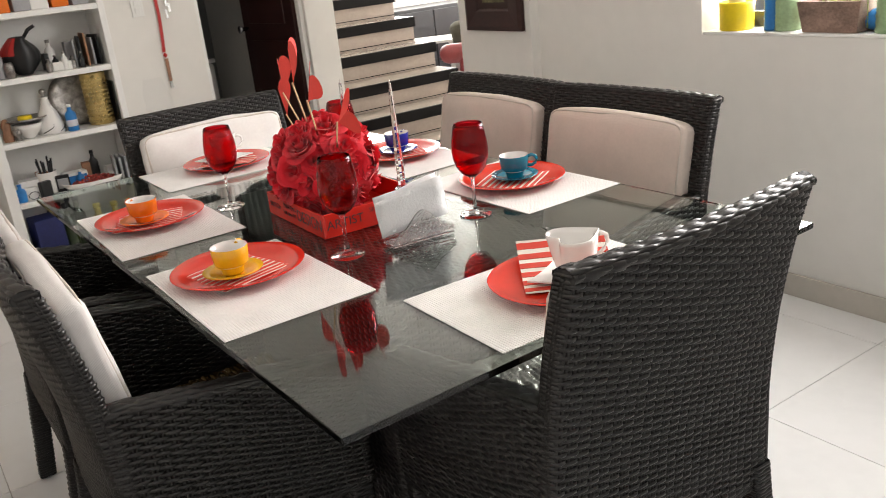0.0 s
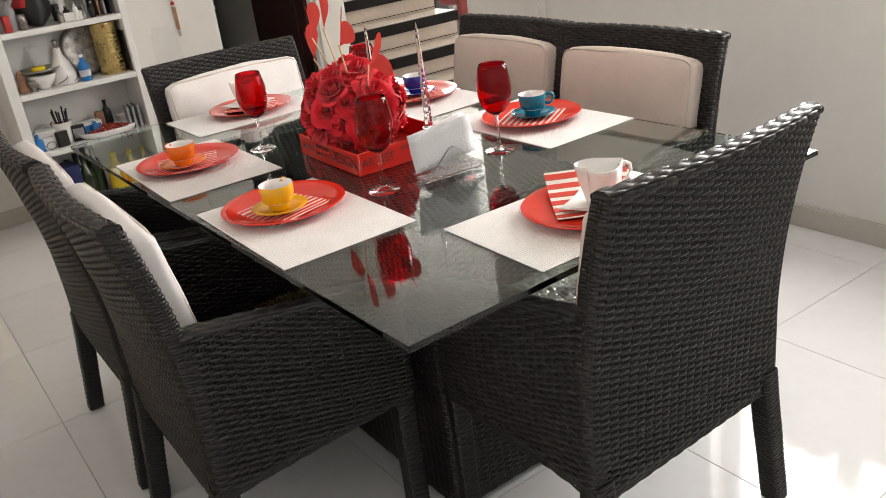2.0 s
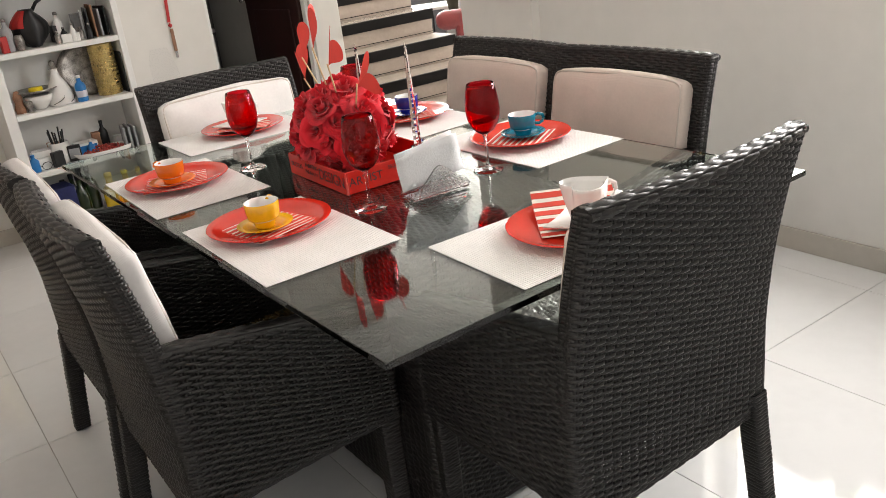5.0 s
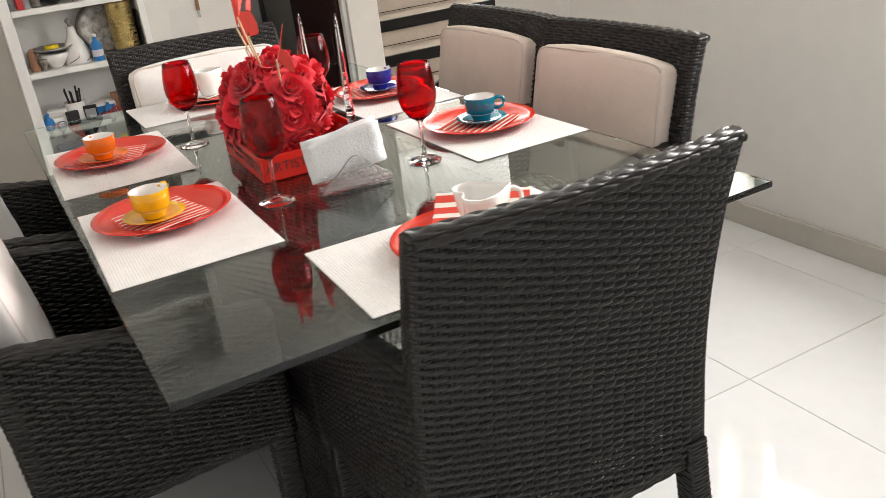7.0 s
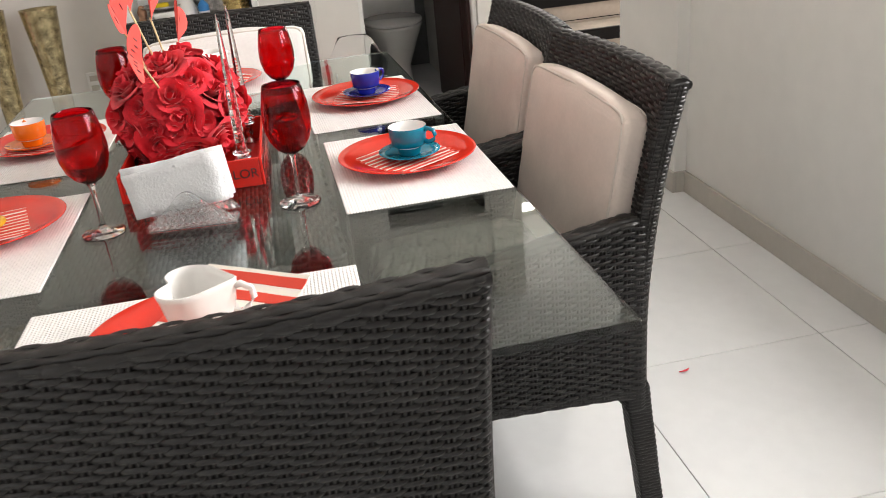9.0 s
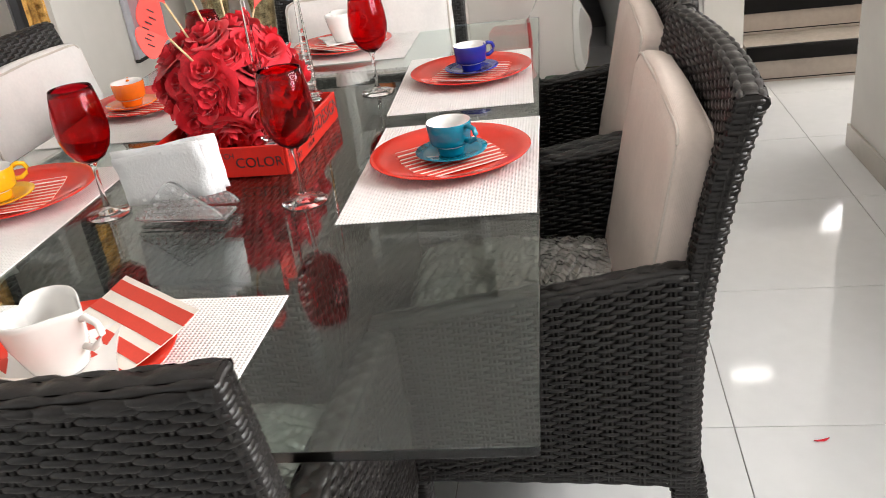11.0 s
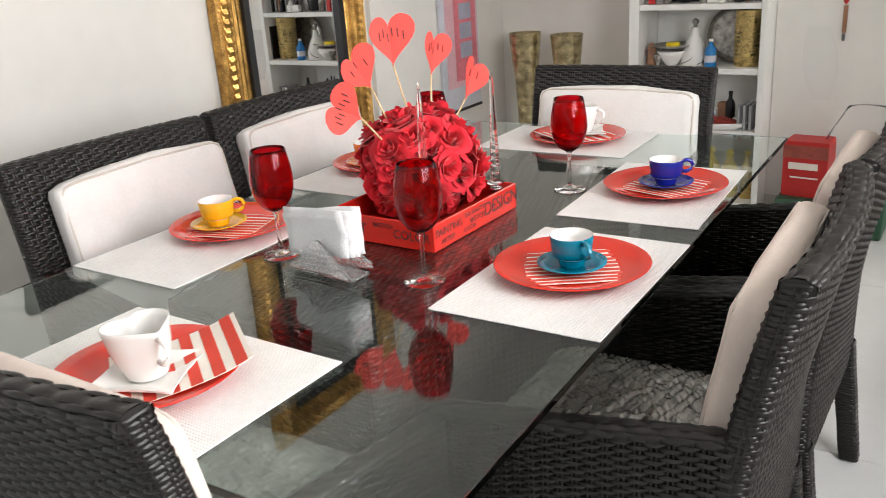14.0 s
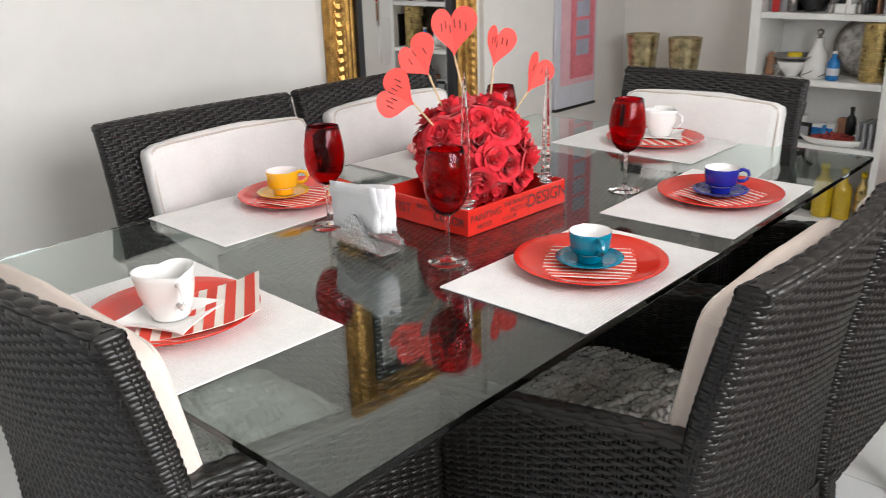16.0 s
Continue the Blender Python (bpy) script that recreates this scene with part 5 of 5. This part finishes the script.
# empty film bag hung on the panel
rows = []
for k in range(14):
    t = k / 13
    w = 0.02 + 0.055 * math.sin(math.pi * min(1, 0.15 + 0.75 * t))
    rows.append([(0.318 + 0.03 * t + w * (j / 3 - 1) + 0.006 * noise.noise(Vector((j, t * 6, 1))), 2.604 - 0.012 * (1 - (j / 3 - 1) ** 2) - 0.008 * abs(noise.noise(Vector((j * 0.9, t * 9, 4)))), 0.87 - 0.32 * t) for j in range(7)])
film = Geo().grid(rows)
film.grid([[(x, y + 0.0025, z) for x, y, z in r[::-1]] for r in rows])
hb = new("hanging_bag", film.mesh("hanging_bag", M_FILMBAG))
hb.visible_shadow = False
tagged(hb, "empty clear plastic bag hanging on the wall", "bag")

# ---- picture on the pier ----
pic = thing("framed_picture", "small picture in a wide dark brown wooden frame", "picture", pose(1.6535, 0, 0, 0, 0, 180))
moulding("frame_rail", (-1.640, -1.215, 0.945, 1.40), [(0, 0.002), (0, 0.022), (0.02, 0.03), (0.09, 0.022), (0.10, 0.012), (0.10, 0.008)], M_DARKWOOD, pic, 2)
rbox("mount", 0.002, 0.009, -1.545, -1.31, 1.04, 1.305, M_DARKWOOD, pic, 0)
rbox("painting", 0.0095, 0.011, -1.51, -1.345, 1.075, 1.27, material("painted_scene", (0.16, 0.15, 0.07), 0.6, vary=0.7, scale=25, second=(0.03, 0.035, 0.02)), pic, 0)

# ---- window in the east wall ----
structure("window_sill", rbox_mesh("window_sill", X1 + 0.002, X1 + 0.198, -1.198, 0.258, 0.9405, 0.950, M_WHITE, 0.002), "white window sill", "sill")
win = tagged(thing("window_1", "dark grey framed sliding window, bright outside", "window", (0, 0, 0)), kind="structure")
for y0, y1, z0, z1 in ((-1.198, 0.258, 0.951, 1.005), (-1.198, 0.258, 2.10, 2.149), (-1.198, -1.15, 1.006, 2.099), (0.21, 0.258, 1.006, 2.099), (-0.60, -0.545, 1.006, 2.099)):
    rbox("window_frame", X1 + 0.150, X1 + 0.190, y0, y1, z0, z1, M_FRAMEWIN, win, 0.003)
# added rail in the unseen south opening
structure("window_2", rbox_mesh("window_2", -1.098, 1.298, YB - 0.16, YB - 0.12, 0.602, 0.66, M_FRAMEWIN, 0.003), "dark lower rail of an added, unseen wide window", "window")
ZS = 0.9512
SILL_X = X1 + 0.075
pot = thing("yellow_pot", "bright yellow plastic pot with a grey jar inside on the sill", "pot", (SILL_X - 0.01, 0.155, ZS))
part("pot", Geo().lathe([(0.0005, 0), (0.056, 0), (0.060, 0.004), (0.062, 0.088), (0.064, 0.100), (0.058, 0.100), (0.055, 0.05), (0.0005, 0.04)], 32).mesh("pot", M_YELLOWP), pot)
part("jar", Geo().lathe([(0.0005, 0.041), (0.030, 0.041), (0.030, 0.150), (0.026, 0.165), (0.0005, 0.165)], 24).mesh("jar", M_GREY), pot, "grey glass jar")
for y, r, h, mt, lb in ((0.008, 0.030, 0.17, M_BLUEP, "blue and red drinks can"), (-0.052, 0.043, 0.16, M_GREENCAN, "pale green ribbed tin can"), (-0.425, 0.055, 0.22, M_GREENCAN, "large pale green ribbed tin")):
    prof = [(r, 0.0)]
    for k in range(10):
        prof += [(r, h * (0.05 + 0.09 * k)), (r * 0.965, h * (0.095 + 0.09 * k))]
    turned("tin_can", prof + [(r, h * 0.97), (r * 0.96, h)], mt, (SILL_X - 0.005, y, ZS + 0.0006), lb + " on the sill", "tin", 28)
basket = thing("bark_planter", "rectangular weathered bark planter with trailing plant", "planter", pose(SILL_X - 0.005, -0.235, ZS + 0.0006, 0, 0, 90))
g = Geo()
g.grid([[(-0.095, -0.05, 0), (0.095, -0.05, 0), (0.095, 0.05, 0), (-0.095, 0.05, 0)], [(-0.112, -0.062, 0.10), (0.112, -0.062, 0.10), (0.112, 0.062, 0.10), (-0.112, 0.062, 0.10)],
        [(-0.10, -0.05, 0.10), (0.10, -0.05, 0.10), (0.10, 0.05, 0.10), (-0.10, 0.05, 0.10)], [(-0.095, -0.045, 0.08), (0.095, -0.045, 0.08), (0.095, 0.045, 0.08), (-0.095, 0.045, 0.08)]], True, True)
part("box", g.mesh("box", M_WICKERPOT, False), basket)
for k in range(16):
    a = k * 2.4
    x0 = -0.06 + 0.10 * ((k * 5) % 7) / 6
    ln = 0.05 + 0.03 * (k % 3)
    tip = Vector((x0 + ln * math.cos(a), ln * 0.7 * math.sin(a), 0.115 + 0.045 * ((k * 3) % 5) / 4))
    rows = []
    base = Vector((x0, 0.01 * math.sin(a), 0.081))
    for i in range(6):
        t = i / 5
        p = base.lerp(tip, t) + Vector((0, 0, 0.03 * math.sin(math.pi * t)))
        w = 0.010 * math.sin(math.pi * min(0.98, 0.1 + t * 0.9))
        side = Vector((-math.sin(a), math.cos(a), 0)) * w
        rows.append([p - side, p + Vector((0, 0, 0.002)), p + side])
    part("leaf", Geo().grid(rows).mesh("leaf", M_LEAF), basket)
part("runner", Geo().tube([(-0.07, 0, 0.09), (-0.10, 0.03, 0.13), (-0.128, 0.05, 0.10), (-0.14, 0.066, 0.02)], 0.002, 6).mesh("runner", M_LEAF), basket, "pale trailing runner")
turned("blue_ball", [(0.012, 0), (0.034, 0.012), (0.042, 0.034), (0.034, 0.056), (0.012, 0.068)], M_BLUEP, (SILL_X + 0.02, -0.355, ZS + 0.0006), "round bright blue pot on the sill", "pot")
for k, (y, w, turn) in enumerate(((0.10, 0.15, 4), (-0.16, 0.2, -5), (-0.46, 0.16, 3))):
    nl = new("sill_paper", rbox_mesh("sill_paper", -0.04, 0.04, -w / 2, w / 2, 0, 0.0006, M_TISSUE, 0))
    nl.matrix_world = pose(SILL_X - 0.025, y, 0.9504, 0, 0, turn)
    tagged(nl, "sheet of old paper under the pots", "paper", "papers on the sill")

# ---- stairs and sitting room beyond ----
stairs = tagged(thing("stairs", "straight stairs with black nosings and beige risers", "stairs", (0, 0, 0)), kind="structure")
RISE, RUN, SY, SXL, SXR = 0.1765, 0.247, 2.62, 1.44, 2.60
for k in range(13):
    z, y = RISE * (k + 1), SY + RUN * k
    right = SXR
    rbox("riser", SXL, right - 0.01, y + 0.022, y + 0.04, z - RISE + 0.001, z - 0.0705, M_RISER, stairs, 0.001)
    rbox("nosing", SXL, right, y, y + 0.030, z - 0.070, z, M_TREAD, stairs, 0.004)
    rbox("tread", SXL, right, y + 0.0305, y + RUN + 0.021, z - 0.070, z, M_TREADTOP, stairs, 0.002)
    rbox("stair_core", SXL, right - 0.012, y + 0.041, y + RUN + 0.021, max(0.002, z - RISE - 0.1), z - 0.071, M_RISER, stairs, 0)
    # thin dark strip on the riser's face, drawn as shade at its foot
    rbox("shadow_gap", SXL, right - 0.011, y + 0.0205, y + 0.0215, z - RISE + 0.012, z - RISE + 0.017, M_TREAD, stairs, 0)
sofa = thing("sofa", "burgundy leather sofa with rolled arm in the next room", "sofa", pose(3.025, 3.978, 0.001, 0, 0, -35.7))
part("arm_roll", Geo().tube([(0.012, 0, 0.52), (0.02, 0, 0.52), (0.04, 0, 0.52), (0.08, 0, 0.52), (0.64, 0, 0.52)], [0.02, 0.045, 0.066, 0.080, 0.080], 20).mesh("arm_roll", M_LEATHER), sofa)
rbox("arm", 0.17, 0.64, -0.075, 0.075, 0.04, 0.50, M_LEATHER, sofa, 0.03)
rbox("seat_base", 0.17, 0.95, 0.076, 1.1, 0.04, 0.42, M_LEATHER, sofa, 0.05)
rbox("backrest", 0.78, 0.98, 0.078, 1.1, 0.43, 0.82, M_LEATHER, sofa, 0.07)
for sx in (0.20, 0.60):
    rbox("foot", sx, sx + 0.05, -0.05, 0.0, 0.0, 0.04, M_BLACK, sofa, 0.004)
for name, label, mat, px, py, pz, tip, turn in (("throw_pillow", "pale blue scatter pillow on the sofa", M_TISSUE, 0.42, 0.28, 0.61, 20, 10), ("throw_pillow", "olive scatter pillow leaning on the sofa", M_OLIVE, 0.33, 0.46, 0.57, 30, -15)):
    throw = new(name, pillow_mesh(name, 0.42, 0.13, 0.36, mat, 0.06, 0.03, 4 + px))
    throw.matrix_world = sofa.matrix_world @ pose(px, py, pz, tip, 0, turn)
    tagged(throw, label, "pillow", "scatter pillows")
side = thing("side_table", "white painted side table beside the sofa", "table", pose(3.36, 4.66, 0.001, 0, 0, -30))
rbox("tabletop", -0.28, 0.28, -0.22, 0.22, 0.555, 0.58, M_WHITE, side, 0.004)
for sx in (-1, 1):
    for sy in (-1, 1):
        rbox("leg", sx * 0.25 - 0.02, sx * 0.25 + 0.02, sy * 0.19 - 0.02, sy * 0.19 + 0.02, 0, 0.555, M_WHITE, side, 0.002)
cab = thing("low_cabinet", "long dark grey cabinet under the bright window", "cabinet", (3.7, 5.22, 0.001))
rbox("carcass", -1.0, 1.0, -0.22, 0.24, 0.06, 0.83, M_FRAMEWIN, cab, 0.006)
for k in range(4):
    rbox("door", -0.98 + 0.492 * k, -0.50 + 0.492 * k, -0.242, -0.2215, 0.08, 0.80, M_FRAMEWIN, cab, 0.004)
rbox("plinth", -0.97, 0.97, -0.19, 0.22, 0, 0.06, M_BLACK, cab, 0)

# fallen petals
for x, y, turn in ((1.103, -0.027, 15), (0.494, -0.10, 70)):
    rows = [[(0.018 * (i / 6 - 0.5) * 2, 0.004 * math.sin(math.pi * i / 6) * (j - 1) + 0.006 * (i / 6 - 0.5) ** 2 * 4, 0.0015 + 0.003 * (j - 1) ** 2) for j in range(3)] for i in range(7)]
    pt = new("rose_petal", Geo().grid(rows).mesh("rose_petal", M_ROSE))
    pt.matrix_world = pose(x, y, 0.0006, 0, 0, turn)
    tagged(pt, "single red petal fallen on the floor", "petal", "fallen petals")

# ---- floor tiles ----
tile_me = rbox_mesh("tile", -TILE / 2 + 0.0011, TILE / 2 - 0.0011, -TILE / 2 + 0.0011, TILE / 2 - 0.0011, -0.0034, 0.0, M_TILE, 0.0007, 1)
for i in range(-5, 7):
    for j in range(-9, 10):
        t = part("tile", tile_me, floor_ob)
        t.location = (0.930 + TILE * (i + 0.5), 0.028 + TILE * (j + 0.5), 0)
